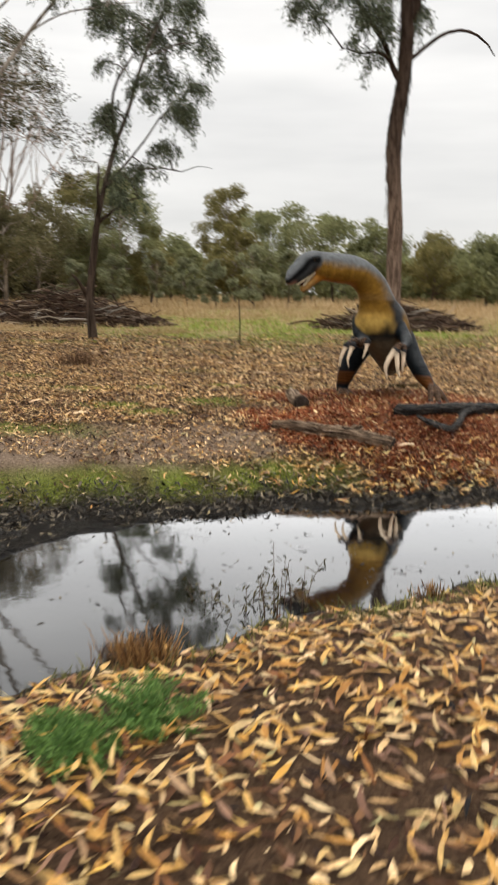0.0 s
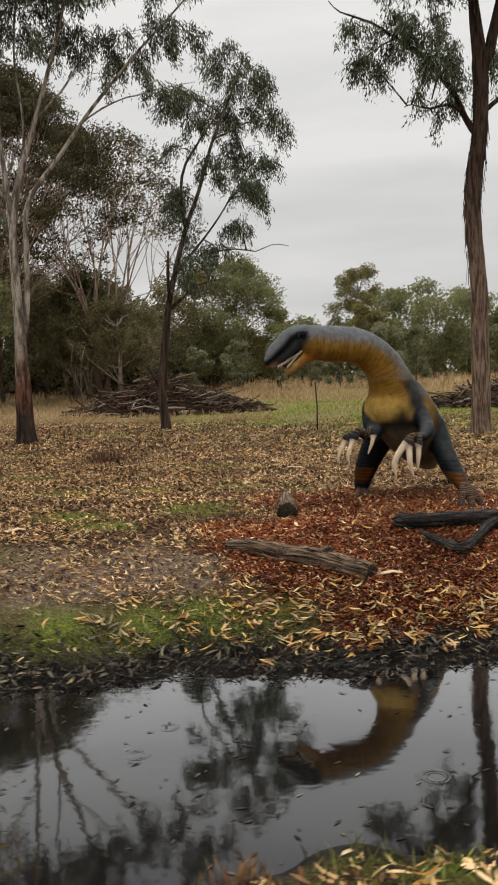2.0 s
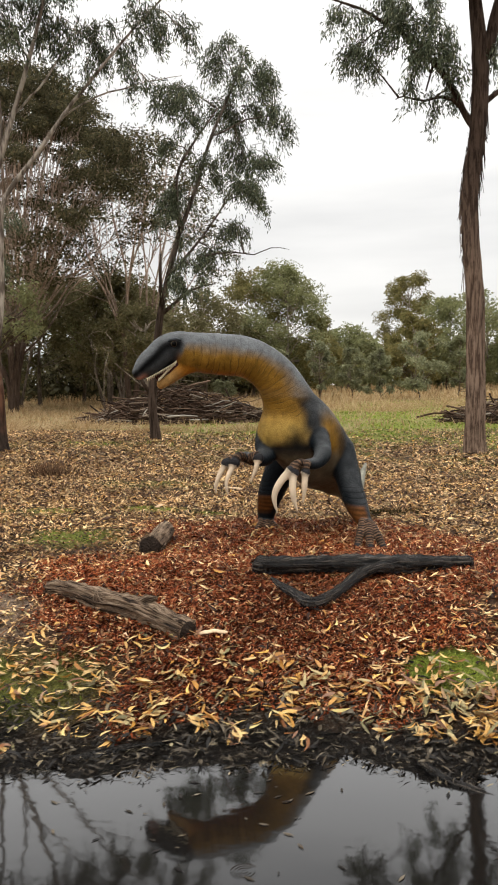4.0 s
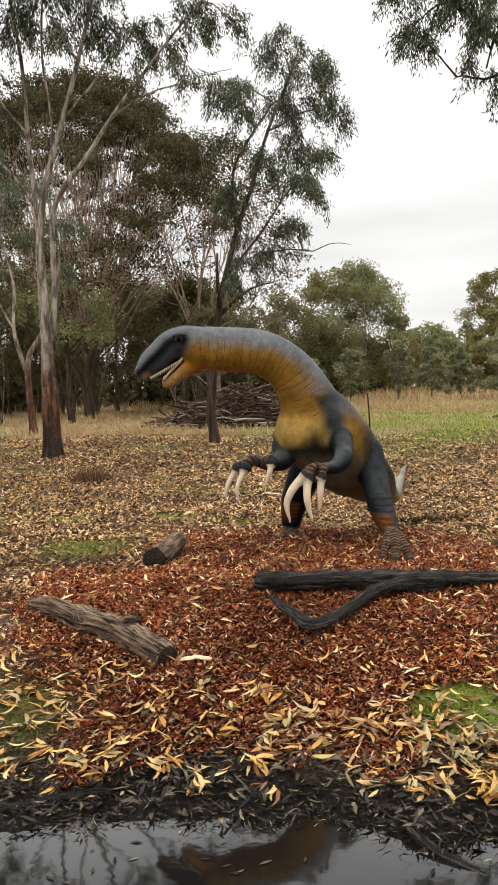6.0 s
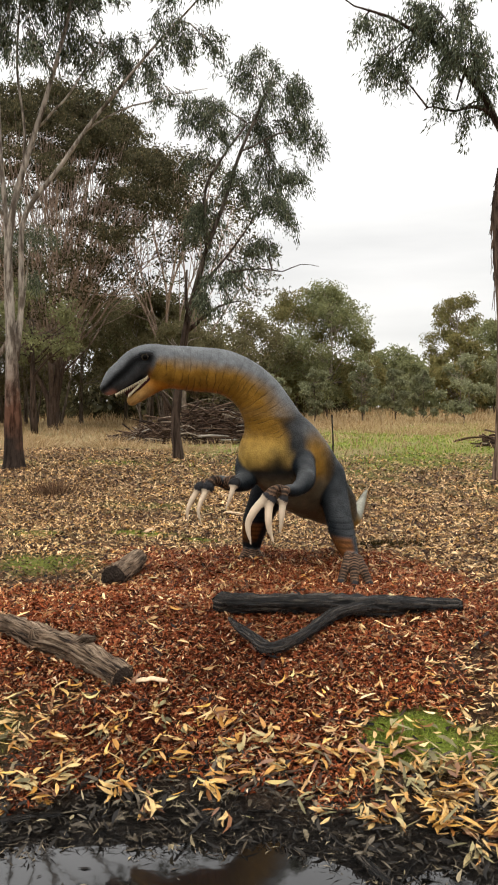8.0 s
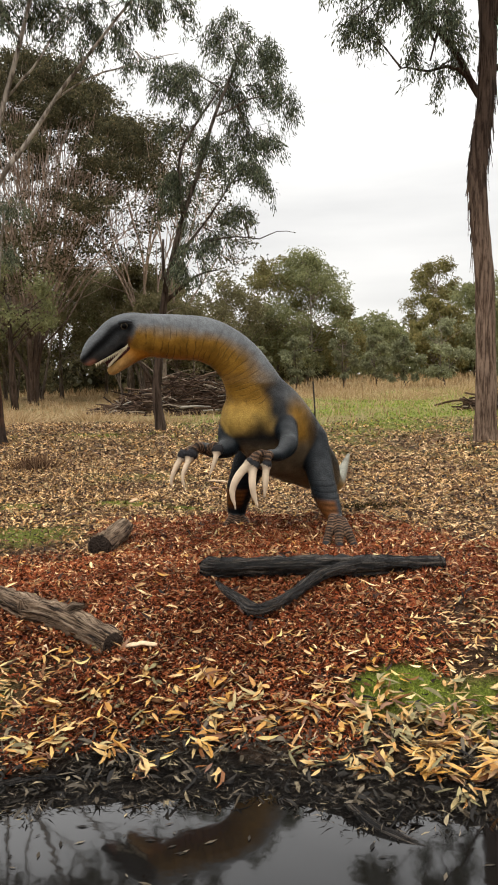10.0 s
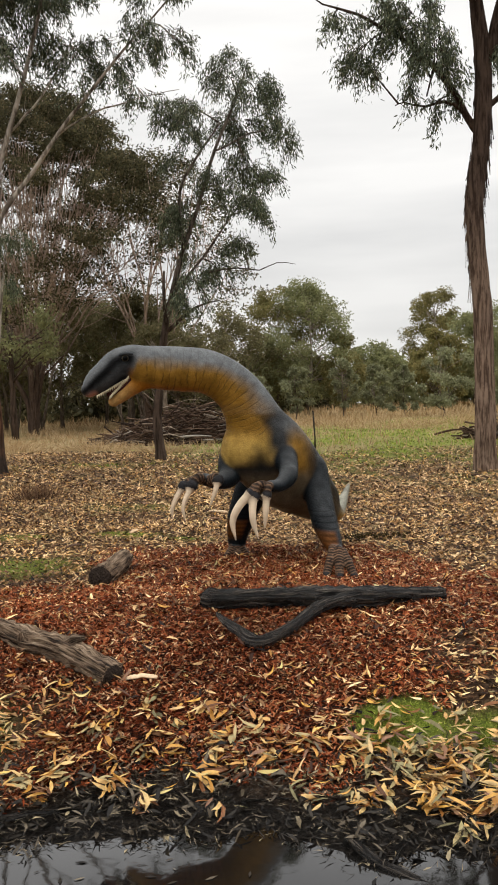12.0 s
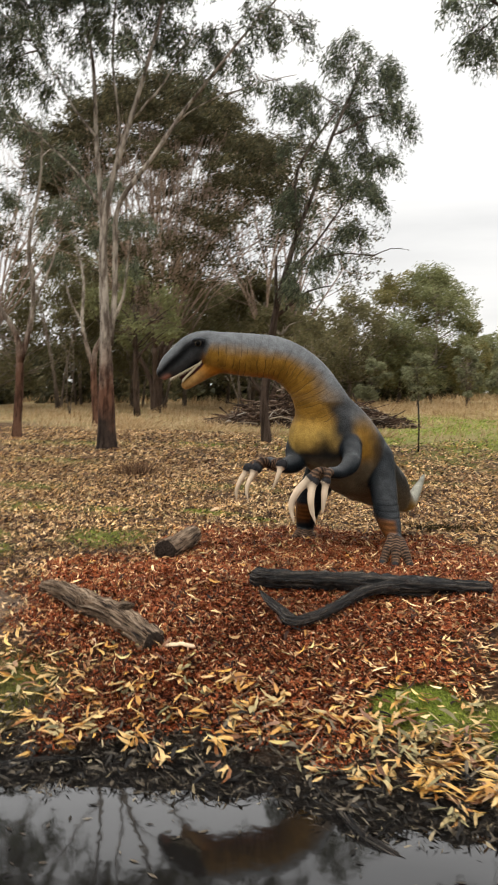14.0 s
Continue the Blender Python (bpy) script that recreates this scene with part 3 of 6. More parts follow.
def tree(name, base, right, limbs, masses, bark, foliage, label, seed, leaf=0.11, dense=1.0, rough=0.16, sides=10):
    """A gum tree from its own plan: limbs as (across, up, radius) in the plane of its spread, and masses of foliage as
    (across, up, half width, half height), each filled with hanging sprays of narrow leaves on fine twigs."""
    rng = np.random.default_rng(seed)
    right = np.array([right[0], right[1], 0.0]) / np.hypot(*right)
    away = np.array([-right[1], right[0], 0.0])
    root = tagged(new(name), label, "tree", "trees")
    z0 = float(height(*base))
    root.location = (base[0], base[1], z0)
    wood, anchor, twigs, boughs = Geo(), [], Geo(), []
    for k_, limb in enumerate(limbs):
        q = spline(np.array([(u, h - z0 if i_ else (h - z0 if k_ else -0.12), r) for i_, (u, h, r) in enumerate(limb)]), 0.25)
        lean = (rng.random() - 0.5) * (0.5 if k_ else 0.05)
        s = np.linspace(0, 1, len(q))
        wob = (0.06 if k_ else 0.02) * (np.sin(s * 9 + rng.random() * 6) + 0.5 * np.sin(s * 23 + rng.random() * 6))
        p = right * q[:, :1] + np.array([0, 0, 1.0]) * q[:, 1:2] + away * (lean * s * (q[:, 1:2].ravel() - q[0, 1]) + wob)[:, None]
        bough = Geo() if k_ else wood
        tube(bough, p, np.maximum(q[:, 2], 0.006), sides if k_ == 0 else 9, rough, rng=rng)
        if k_:
            boughs.append(bough)
        anchor.append(p[len(p) // 3:])
    anchor = np.vstack(anchor)
    crown = Geo()
    for u, h, ru, rh in masses:
        deep = 0.55 * (ru + rh)
        c_ = right * u + np.array([0, 0, h - z0]) + away * rng.normal() * 0.5 * min(1.2, 0.4 + ru)
        near_ = anchor[np.argmin(np.linalg.norm(anchor - c_, axis=1) + 0.5 * np.maximum(0, anchor[:, 2] - c_[2] + 0.3))]
        mid_ = (near_ + c_) / 2 + np.array([0, 0, 0.15 * rh]) + rng.normal(size=3) * 0.1 * ru
        tw = spline(np.array([near_, mid_, c_]), 0.2)
        tube(twigs, tw, np.linspace(0.022, 0.010, len(tw)), 5, 0.1, rng=rng)
        count = max(5, int(dense * 125 * ru * rh))
        hollow = rng.random(3) * 40
        made = 0
        for _ in range(count * 3):
            if made >= count:
                break
            o = rng.normal(size=3)
            o *= rng.random() ** 0.42 / np.linalg.norm(o)
            s_ = c_ + right * o[0] * ru * 1.08 + away * o[1] * deep + np.array([0, 0, o[2] * rh])
            if noise.noise(Vector(s_ * 2.1 + hollow)) < -0.08:
                continue
            made += 1
            root_ = tw[int(len(tw) * (0.45 + 0.5 * rng.random()))]
            out_ = (s_ - root_) * [1, 1, 0] + rng.normal(size=3) * [0.1, 0.1, 0]
            out_ /= np.linalg.norm(out_) + 1e-6
            long_ = 0.22 + 0.34 * rng.random()
            t_ = np.linspace(0, 1, 4)
            strand = s_ + out_ * (0.20 * t_)[:, None] - np.array([0, 0, 1.0]) * (long_ * t_ ** 1.6)[:, None]
            tube(twigs, np.vstack([root_ * 0.6 + s_ * 0.4 + [0, 0, 0.04], strand]), [0.008, 0.006, 0.004, 0.003, 0.002], 3, 0, False)
            m_ = int(44 + 30 * rng.random())
            f_ = rng.random(m_)[:, None]
            q = s_ + out_ * 0.20 * f_ - np.array([0, 0, 1.0]) * long_ * f_ ** 1.6 + rng.normal(size=(m_, 3)) * 0.062
            d = rng.normal(size=(m_, 3)) * 0.42 + out_ * 0.25 + np.array([0, 0, -0.95])
            leaves(crown, q, d, leaf * (0.65 + 0.7 * rng.random(m_)), leaf * 0.115 * (0.7 + 0.6 * rng.random(m_)), rng)
    part("trunk", wood, bark, root, smooth=True)
    for bough in boughs:
        part("limb", bough, bark, root, smooth=True)
    tagged(part("twiggery", twigs, bark, root), kind="stuff")
    part("crown", crown, foliage, root)
    return root


def far_tree(name, x, y, top, wide, bark, foliage, label, seed, low=0.25, stems=1, count=34, leaf=0.31, per=520, stem_r=0.16, puff=1.0):
    """A tree of the woodland behind: stems that fan out into clumps of foliage."""
    rng = np.random.default_rng(seed)
    root = tagged(new(name), label, "tree", "trees")
    z0 = float(height(x, y))
    root.location = (x, y, z0)
    h = top - z0
    wood, crown = Geo(), Geo()
    starts = []
    for k_ in range(stems):
        a = rng.random() * 6.28
        o = np.array([np.cos(a), np.sin(a), 0]) * wide * (0.16 if stems > 1 else 0.04)
        p = np.array([[o[0] * 0.12, o[1] * 0.12, -0.1], [o[0] * 0.4, o[1] * 0.4, h * low * 0.6], [o[0], o[1], h * (low + 0.15)], [o[0] * 1.7, o[1] * 1.7, h * 0.72]]) + rng.normal(size=(4, 3)) * [0.08, 0.08, 0]
        q = spline(p, 0.6)
        tube(wood, q, np.linspace(stem_r, stem_r * 0.3, len(q)), 7, 0.15, rng=rng)
        starts.append(q[len(q) // 3:])
    starts = np.vstack(starts)
    for _ in range(count):
        s = rng.random()
        a = rng.random() * 6.28
        zc = h * (low + (1 - low) * (0.12 + 0.82 * s))
        prof = math.sin(math.pi * min(1.0, 0.18 + 0.8 * s)) ** 0.6
        rad = wide / 2 * prof * rng.random() ** 0.5
        r = wide * 0.125 * puff * (0.7 + 0.6 * rng.random())
        c_ = np.array([math.cos(a) * rad, math.sin(a) * rad, zc - r * 0.4])
        near_ = starts[np.argmin(np.linalg.norm((starts - c_) * [1, 1, 1.0], axis=1) + 1.2 * np.maximum(0, starts[:, 2] - c_[2] + 0.6 * rad))]
        mid_ = near_ * 0.5 + c_ * 0.5 + rng.normal(size=3) * 0.25
        q = spline(np.array([near_, mid_, c_]), 0.5)
        if not per:
            bare_ = Geo()
            tube(bare_, q, np.linspace(stem_r * 0.4, 0.012, len(q)), 5, 0.1, rng=rng)
            part("branch", bare_, bark, root)
            continue
        tube(wood, q, np.linspace(stem_r * 0.3, 0.02, len(q)), 5, 0.1, rng=rng)
        m_ = int(0.72 * per * (0.7 + 0.6 * rng.random()))
        if not m_:
            continue
        subs = 8
        o = rng.normal(size=(subs, 3))
        o *= (r * 0.85 * rng.random((subs, 1)) ** 0.4) / np.linalg.norm(o, axis=1)[:, None]
        o[:, 2] *= 0.75
        pick = rng.integers(0, subs, m_)
        w_ = rng.normal(size=(m_, 3)) + [0, 0, 0.45]
        w_ *= (0.62 + 0.38 * rng.random((m_, 1)) ** 0.5) / np.linalg.norm(w_, axis=1)[:, None]
        q = c_ + o[pick] + w_ * r * (0.32 + 0.22 * (pick / subs))[:, None] * [1, 1, 0.9] + rng.normal(size=(m_, 3)) * r * 0.05
        d = rng.normal(size=(m_, 3)) * 0.7 + w_ * 0.5 + np.array([0, 0, -0.5])
        leaves(crown, q, d, leaf * 1.12 * (0.6 + 0.8 * rng.random(m_)), leaf * 0.31 * (0.7 + 0.6 * rng.random(m_)), rng)
    part("trunk", wood, bark, root, smooth=True)
    if per:
        part("crown", crown, foliage, root)
    return root


def spreading_tree(x, y, top, wide, label, seed, drift, stems, limbs, full=1.0):
    """A broad tree: a few stems from one foot, each fanning into fine pale limbs that carry a thin flat-topped crown."""
    rng = np.random.default_rng(seed)
    root = tagged(new("spreading_tree"), label, "tree", "trees")
    z0 = float(height(x, y))
    root.location = (x, y, z0)
    h = top - z0
    crown, tips = Geo(), []

    def roof(px, py):
        q_ = np.hypot(px - drift, py) / (wide / 2)
        return h * (0.955 - 0.30 * min(q_, 1.25) ** 2.2)
    for k_ in range(stems):
        wood = Geo()
        a0 = 6.28 * k_ / stems + rng.random()
        out_ = np.array([math.cos(a0), math.sin(a0), 0])
        fork = out_ * (0.5 + 0.8 * rng.random()) + [drift * 0.2, 0, h * (0.16 + 0.12 * rng.random())]
        q = spline(np.array([out_ * 0.12 + [0, 0, -0.1], out_ * 0.3 + [0, 0, fork[2] * 0.5], fork]), 0.5)
        tube(wood, q, np.linspace(0.19, 0.12, len(q)), 8, 0.15, rng=rng)
        for j_ in range(limbs):
            a = a0 + rng.normal() * 0.6
            low_ = rng.random() < 0.12
            t_ = 0.35 + 0.72 * rng.random() ** 0.7
            ex, ey = math.cos(a) * wide / 2 * t_ + drift, math.sin(a) * wide / 2 * t_
            e_ = np.array([ex, ey, roof(ex, ey) * ((0.55 + 0.22 * rng.random()) if low_ else 1.0) - 0.4 * rng.random()])
            m1 = fork + (e_ - fork) * [0.30, 0.30, 0.36] + rng.normal(size=3) * 0.3
            m2 = fork + (e_ - fork) * [0.66, 0.66, 0.70] + rng.normal(size=3) * 0.35
            q = spline(np.array([fork, m1, m2, e_]), 0.5)
            tube(wood, q, np.linspace(0.066, 0.018, len(q)), 6, 0.14, rng=rng)
            tips.append((e_, 0.35 if low_ else 1.0))
            for _ in range(7):
                p0 = q[int(len(q) * (0.28 + 0.6 * rng.random()))]
                e2 = p0 + (e_ - p0) * (0.45 + 0.4 * rng.random()) + rng.normal(size=3) * [1.3, 1.3, 0.3]
                if not low_:
                    e2[2] = roof(e2[0], e2[1]) - 1.1 * rng.random() ** 2
                q2 = spline(np.array([p0, p0 * 0.6 + e2 * 0.4 + rng.normal(size=3) * 0.25, e2]), 0.4)
                tube(wood, q2, np.linspace(0.027, 0.010, len(q2)), 4, 0, rng=rng)
                tips.append((e2, 0.35 if low_ else 1.0))
        part("stem", wood, M_BARK_TAN, root, smooth=True)
    for c_, share in tips:
        m_ = int(215 * full * share * (0.5 + rng.random()))
        o = rng.normal(size=(6, 3)) * [0.5, 0.5, 0.16]
        q = c_ + o[rng.integers(0, 6, m_)] + rng.normal(size=(m_, 3)) * [0.22, 0.22, 0.14]
        d = rng.normal(size=(m_, 3)) * 0.7 + np.array([0, 0, -0.2])
        leaves(crown, q, d, 0.18 * (0.6 + 0.8 * rng.random(m_)), 0.04 * (0.7 + 0.6 * rng.random(m_)), rng)
    part("crown", crown, M_LEAF_CANOPY, root)


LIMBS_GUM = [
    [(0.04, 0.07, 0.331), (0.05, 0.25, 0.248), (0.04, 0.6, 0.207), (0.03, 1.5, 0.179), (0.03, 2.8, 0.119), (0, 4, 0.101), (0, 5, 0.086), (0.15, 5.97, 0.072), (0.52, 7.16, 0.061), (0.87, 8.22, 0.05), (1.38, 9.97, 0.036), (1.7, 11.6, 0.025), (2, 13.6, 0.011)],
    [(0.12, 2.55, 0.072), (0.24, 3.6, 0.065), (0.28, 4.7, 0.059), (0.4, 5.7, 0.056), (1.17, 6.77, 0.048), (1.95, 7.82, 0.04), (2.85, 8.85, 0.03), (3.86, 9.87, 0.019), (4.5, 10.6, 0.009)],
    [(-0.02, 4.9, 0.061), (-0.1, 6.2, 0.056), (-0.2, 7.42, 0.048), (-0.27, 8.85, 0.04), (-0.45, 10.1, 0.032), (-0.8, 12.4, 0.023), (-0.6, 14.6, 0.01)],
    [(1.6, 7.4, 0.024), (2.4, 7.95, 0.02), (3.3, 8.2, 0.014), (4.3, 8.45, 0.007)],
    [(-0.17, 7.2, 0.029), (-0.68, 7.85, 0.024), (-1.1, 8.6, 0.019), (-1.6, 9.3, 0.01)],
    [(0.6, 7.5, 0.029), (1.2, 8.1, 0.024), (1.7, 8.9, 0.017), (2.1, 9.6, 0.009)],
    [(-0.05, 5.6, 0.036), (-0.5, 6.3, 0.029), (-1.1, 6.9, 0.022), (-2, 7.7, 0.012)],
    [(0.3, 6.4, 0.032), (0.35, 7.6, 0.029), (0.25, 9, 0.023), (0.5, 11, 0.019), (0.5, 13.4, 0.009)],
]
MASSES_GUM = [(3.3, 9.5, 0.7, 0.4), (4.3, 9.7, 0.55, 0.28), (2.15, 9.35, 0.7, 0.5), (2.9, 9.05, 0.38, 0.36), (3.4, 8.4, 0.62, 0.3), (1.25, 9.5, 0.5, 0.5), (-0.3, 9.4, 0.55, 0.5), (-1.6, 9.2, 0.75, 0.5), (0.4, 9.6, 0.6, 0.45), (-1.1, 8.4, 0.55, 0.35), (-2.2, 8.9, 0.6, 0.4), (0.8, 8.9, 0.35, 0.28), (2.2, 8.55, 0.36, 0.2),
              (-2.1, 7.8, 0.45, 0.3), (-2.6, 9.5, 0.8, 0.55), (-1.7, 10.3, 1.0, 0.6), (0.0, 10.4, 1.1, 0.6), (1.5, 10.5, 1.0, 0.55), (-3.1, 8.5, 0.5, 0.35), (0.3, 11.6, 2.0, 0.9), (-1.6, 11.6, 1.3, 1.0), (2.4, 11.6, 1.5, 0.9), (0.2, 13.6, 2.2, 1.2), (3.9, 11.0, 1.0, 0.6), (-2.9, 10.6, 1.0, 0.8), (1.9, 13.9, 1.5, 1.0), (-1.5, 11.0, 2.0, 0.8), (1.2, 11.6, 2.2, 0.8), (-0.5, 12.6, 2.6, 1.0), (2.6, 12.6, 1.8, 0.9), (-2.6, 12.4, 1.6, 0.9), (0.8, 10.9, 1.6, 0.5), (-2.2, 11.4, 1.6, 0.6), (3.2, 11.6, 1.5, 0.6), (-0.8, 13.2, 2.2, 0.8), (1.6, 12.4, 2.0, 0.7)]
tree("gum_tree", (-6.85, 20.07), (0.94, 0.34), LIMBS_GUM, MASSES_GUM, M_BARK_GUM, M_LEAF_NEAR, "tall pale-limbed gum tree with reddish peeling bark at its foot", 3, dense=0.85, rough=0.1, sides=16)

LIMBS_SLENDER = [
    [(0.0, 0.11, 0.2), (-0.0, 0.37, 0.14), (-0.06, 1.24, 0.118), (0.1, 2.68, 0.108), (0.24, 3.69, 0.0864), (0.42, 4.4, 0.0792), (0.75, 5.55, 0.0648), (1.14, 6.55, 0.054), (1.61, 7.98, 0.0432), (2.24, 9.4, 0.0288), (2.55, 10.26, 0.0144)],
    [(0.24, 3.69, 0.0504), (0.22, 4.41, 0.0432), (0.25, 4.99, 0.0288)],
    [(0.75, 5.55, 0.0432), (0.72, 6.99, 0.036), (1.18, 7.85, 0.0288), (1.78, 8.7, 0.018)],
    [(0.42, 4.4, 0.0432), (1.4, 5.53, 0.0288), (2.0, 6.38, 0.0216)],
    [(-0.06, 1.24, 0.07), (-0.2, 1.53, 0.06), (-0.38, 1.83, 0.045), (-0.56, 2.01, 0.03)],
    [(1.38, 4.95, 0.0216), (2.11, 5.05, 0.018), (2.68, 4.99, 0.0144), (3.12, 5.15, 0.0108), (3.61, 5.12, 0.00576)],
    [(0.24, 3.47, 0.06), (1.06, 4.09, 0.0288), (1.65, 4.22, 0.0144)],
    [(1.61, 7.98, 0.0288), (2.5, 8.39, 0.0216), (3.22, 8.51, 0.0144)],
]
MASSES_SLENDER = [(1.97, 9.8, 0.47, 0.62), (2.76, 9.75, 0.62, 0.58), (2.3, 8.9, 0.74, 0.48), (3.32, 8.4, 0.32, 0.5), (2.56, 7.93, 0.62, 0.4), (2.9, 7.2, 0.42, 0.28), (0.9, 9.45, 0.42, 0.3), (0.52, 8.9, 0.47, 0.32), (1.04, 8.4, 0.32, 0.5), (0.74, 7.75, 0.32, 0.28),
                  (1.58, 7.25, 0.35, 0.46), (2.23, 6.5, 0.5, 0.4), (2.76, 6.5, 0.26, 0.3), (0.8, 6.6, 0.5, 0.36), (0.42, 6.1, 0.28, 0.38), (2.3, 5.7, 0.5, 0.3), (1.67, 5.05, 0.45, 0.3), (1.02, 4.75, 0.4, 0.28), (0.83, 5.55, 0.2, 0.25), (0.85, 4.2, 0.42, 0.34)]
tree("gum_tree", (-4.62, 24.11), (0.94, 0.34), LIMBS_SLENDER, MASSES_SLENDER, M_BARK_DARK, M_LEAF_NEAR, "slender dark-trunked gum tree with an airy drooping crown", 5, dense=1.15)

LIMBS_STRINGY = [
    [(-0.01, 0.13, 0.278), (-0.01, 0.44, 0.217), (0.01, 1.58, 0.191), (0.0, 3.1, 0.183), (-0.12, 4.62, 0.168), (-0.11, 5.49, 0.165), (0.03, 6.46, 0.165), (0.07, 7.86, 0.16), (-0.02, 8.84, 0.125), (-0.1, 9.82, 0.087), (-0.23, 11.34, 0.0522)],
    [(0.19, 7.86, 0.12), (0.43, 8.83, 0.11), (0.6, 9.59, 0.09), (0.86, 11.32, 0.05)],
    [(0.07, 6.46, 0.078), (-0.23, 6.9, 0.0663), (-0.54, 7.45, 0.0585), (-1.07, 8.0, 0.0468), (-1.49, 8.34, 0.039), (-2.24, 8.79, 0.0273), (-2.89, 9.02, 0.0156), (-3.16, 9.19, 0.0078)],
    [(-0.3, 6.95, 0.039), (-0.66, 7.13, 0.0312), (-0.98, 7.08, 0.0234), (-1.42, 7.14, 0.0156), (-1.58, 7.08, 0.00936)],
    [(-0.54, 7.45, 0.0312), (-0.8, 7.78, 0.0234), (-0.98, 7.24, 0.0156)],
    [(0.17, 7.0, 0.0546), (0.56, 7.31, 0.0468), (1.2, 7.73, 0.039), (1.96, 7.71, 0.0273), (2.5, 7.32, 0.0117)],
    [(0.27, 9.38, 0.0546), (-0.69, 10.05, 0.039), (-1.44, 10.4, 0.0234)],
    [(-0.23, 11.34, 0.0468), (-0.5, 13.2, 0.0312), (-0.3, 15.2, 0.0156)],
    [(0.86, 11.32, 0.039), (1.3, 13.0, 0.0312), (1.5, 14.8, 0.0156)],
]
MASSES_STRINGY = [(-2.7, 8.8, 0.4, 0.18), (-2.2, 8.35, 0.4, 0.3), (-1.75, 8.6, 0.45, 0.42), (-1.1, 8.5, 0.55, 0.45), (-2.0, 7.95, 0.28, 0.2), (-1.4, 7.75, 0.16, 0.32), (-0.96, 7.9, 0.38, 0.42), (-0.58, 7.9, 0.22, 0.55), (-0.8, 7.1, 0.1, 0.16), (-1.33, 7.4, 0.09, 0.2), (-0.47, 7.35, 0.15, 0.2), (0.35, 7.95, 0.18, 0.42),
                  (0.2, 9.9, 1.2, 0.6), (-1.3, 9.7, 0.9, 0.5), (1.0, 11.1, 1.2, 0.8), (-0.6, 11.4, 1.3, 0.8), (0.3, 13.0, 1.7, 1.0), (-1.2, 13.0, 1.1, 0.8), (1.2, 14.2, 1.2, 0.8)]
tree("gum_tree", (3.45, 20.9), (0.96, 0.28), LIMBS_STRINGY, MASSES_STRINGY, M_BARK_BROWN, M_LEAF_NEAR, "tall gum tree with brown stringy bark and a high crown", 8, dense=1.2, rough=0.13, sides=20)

# peeling strips of bark on the stringy trunk
rs = np.random.default_rng(31)
stringy = [o for o in scene.collection.objects if o.name.startswith("gum_tree") and abs(o.location.x - 3.45) < 0.1][0]
stringy_trunk = [o for o in stringy.children if o.name.startswith("trunk")][0]
spine = spline(np.array([(u, h, r) for u, h, r in LIMBS_STRINGY[0]]), 0.2)
for k_ in range(170):
    hh = rs.uniform(3.4, 8.6) if k_ % 4 == 0 else rs.normal(5.5, 0.6)
    c_ = np.array([np.interp(hh, spine[:, 1], spine[:, 0]), np.interp(hh, spine[:, 1], spine[:, 2])])
    a = rs.random() * 6.28
    ln, wd = 0.15 + 0.5 * rs.random() ** 2, 0.01 + 0.03 * rs.random()
    out_ = np.array([math.cos(a), math.sin(a), 0])
    side_ = np.array([-math.sin(a), math.cos(a), 0])
    base_ = np.array([0.96 * c_[0], 0.28 * c_[0], hh - stringy.location.z]) + out_ * c_[1] * 0.98
    t_ = np.linspace(0, 1, 6)
    mid_ = base_ + out_ * (0.01 + (0.006 + 0.04 * rs.random() ** 2) * t_[:, None] ** 1.5) + np.array([0, 0, -1]) * (t_ * ln)[:, None] + side_ * (0.05 * (rs.random() - 0.5) * np.sin(t_ * 4))[:, None]
    w_ = wd * (1 - 0.6 * t_)[:, None]
    strip = Geo()
    strip.add(np.vstack([mid_ - side_ * w_, mid_ + side_ * w_, mid_ + side_ * w_ - out_ * 0.006, mid_ - side_ * w_ - out_ * 0.006]),
              np.array([(q + r_ * 6, q + 1 + r_ * 6, q + 1 + (r_ + 1) % 4 * 6, q + (r_ + 1) % 4 * 6) for r_ in range(4) for q in range(5)]))
    part("bark_strip", strip, M_BARK_BROWN, stringy_trunk)

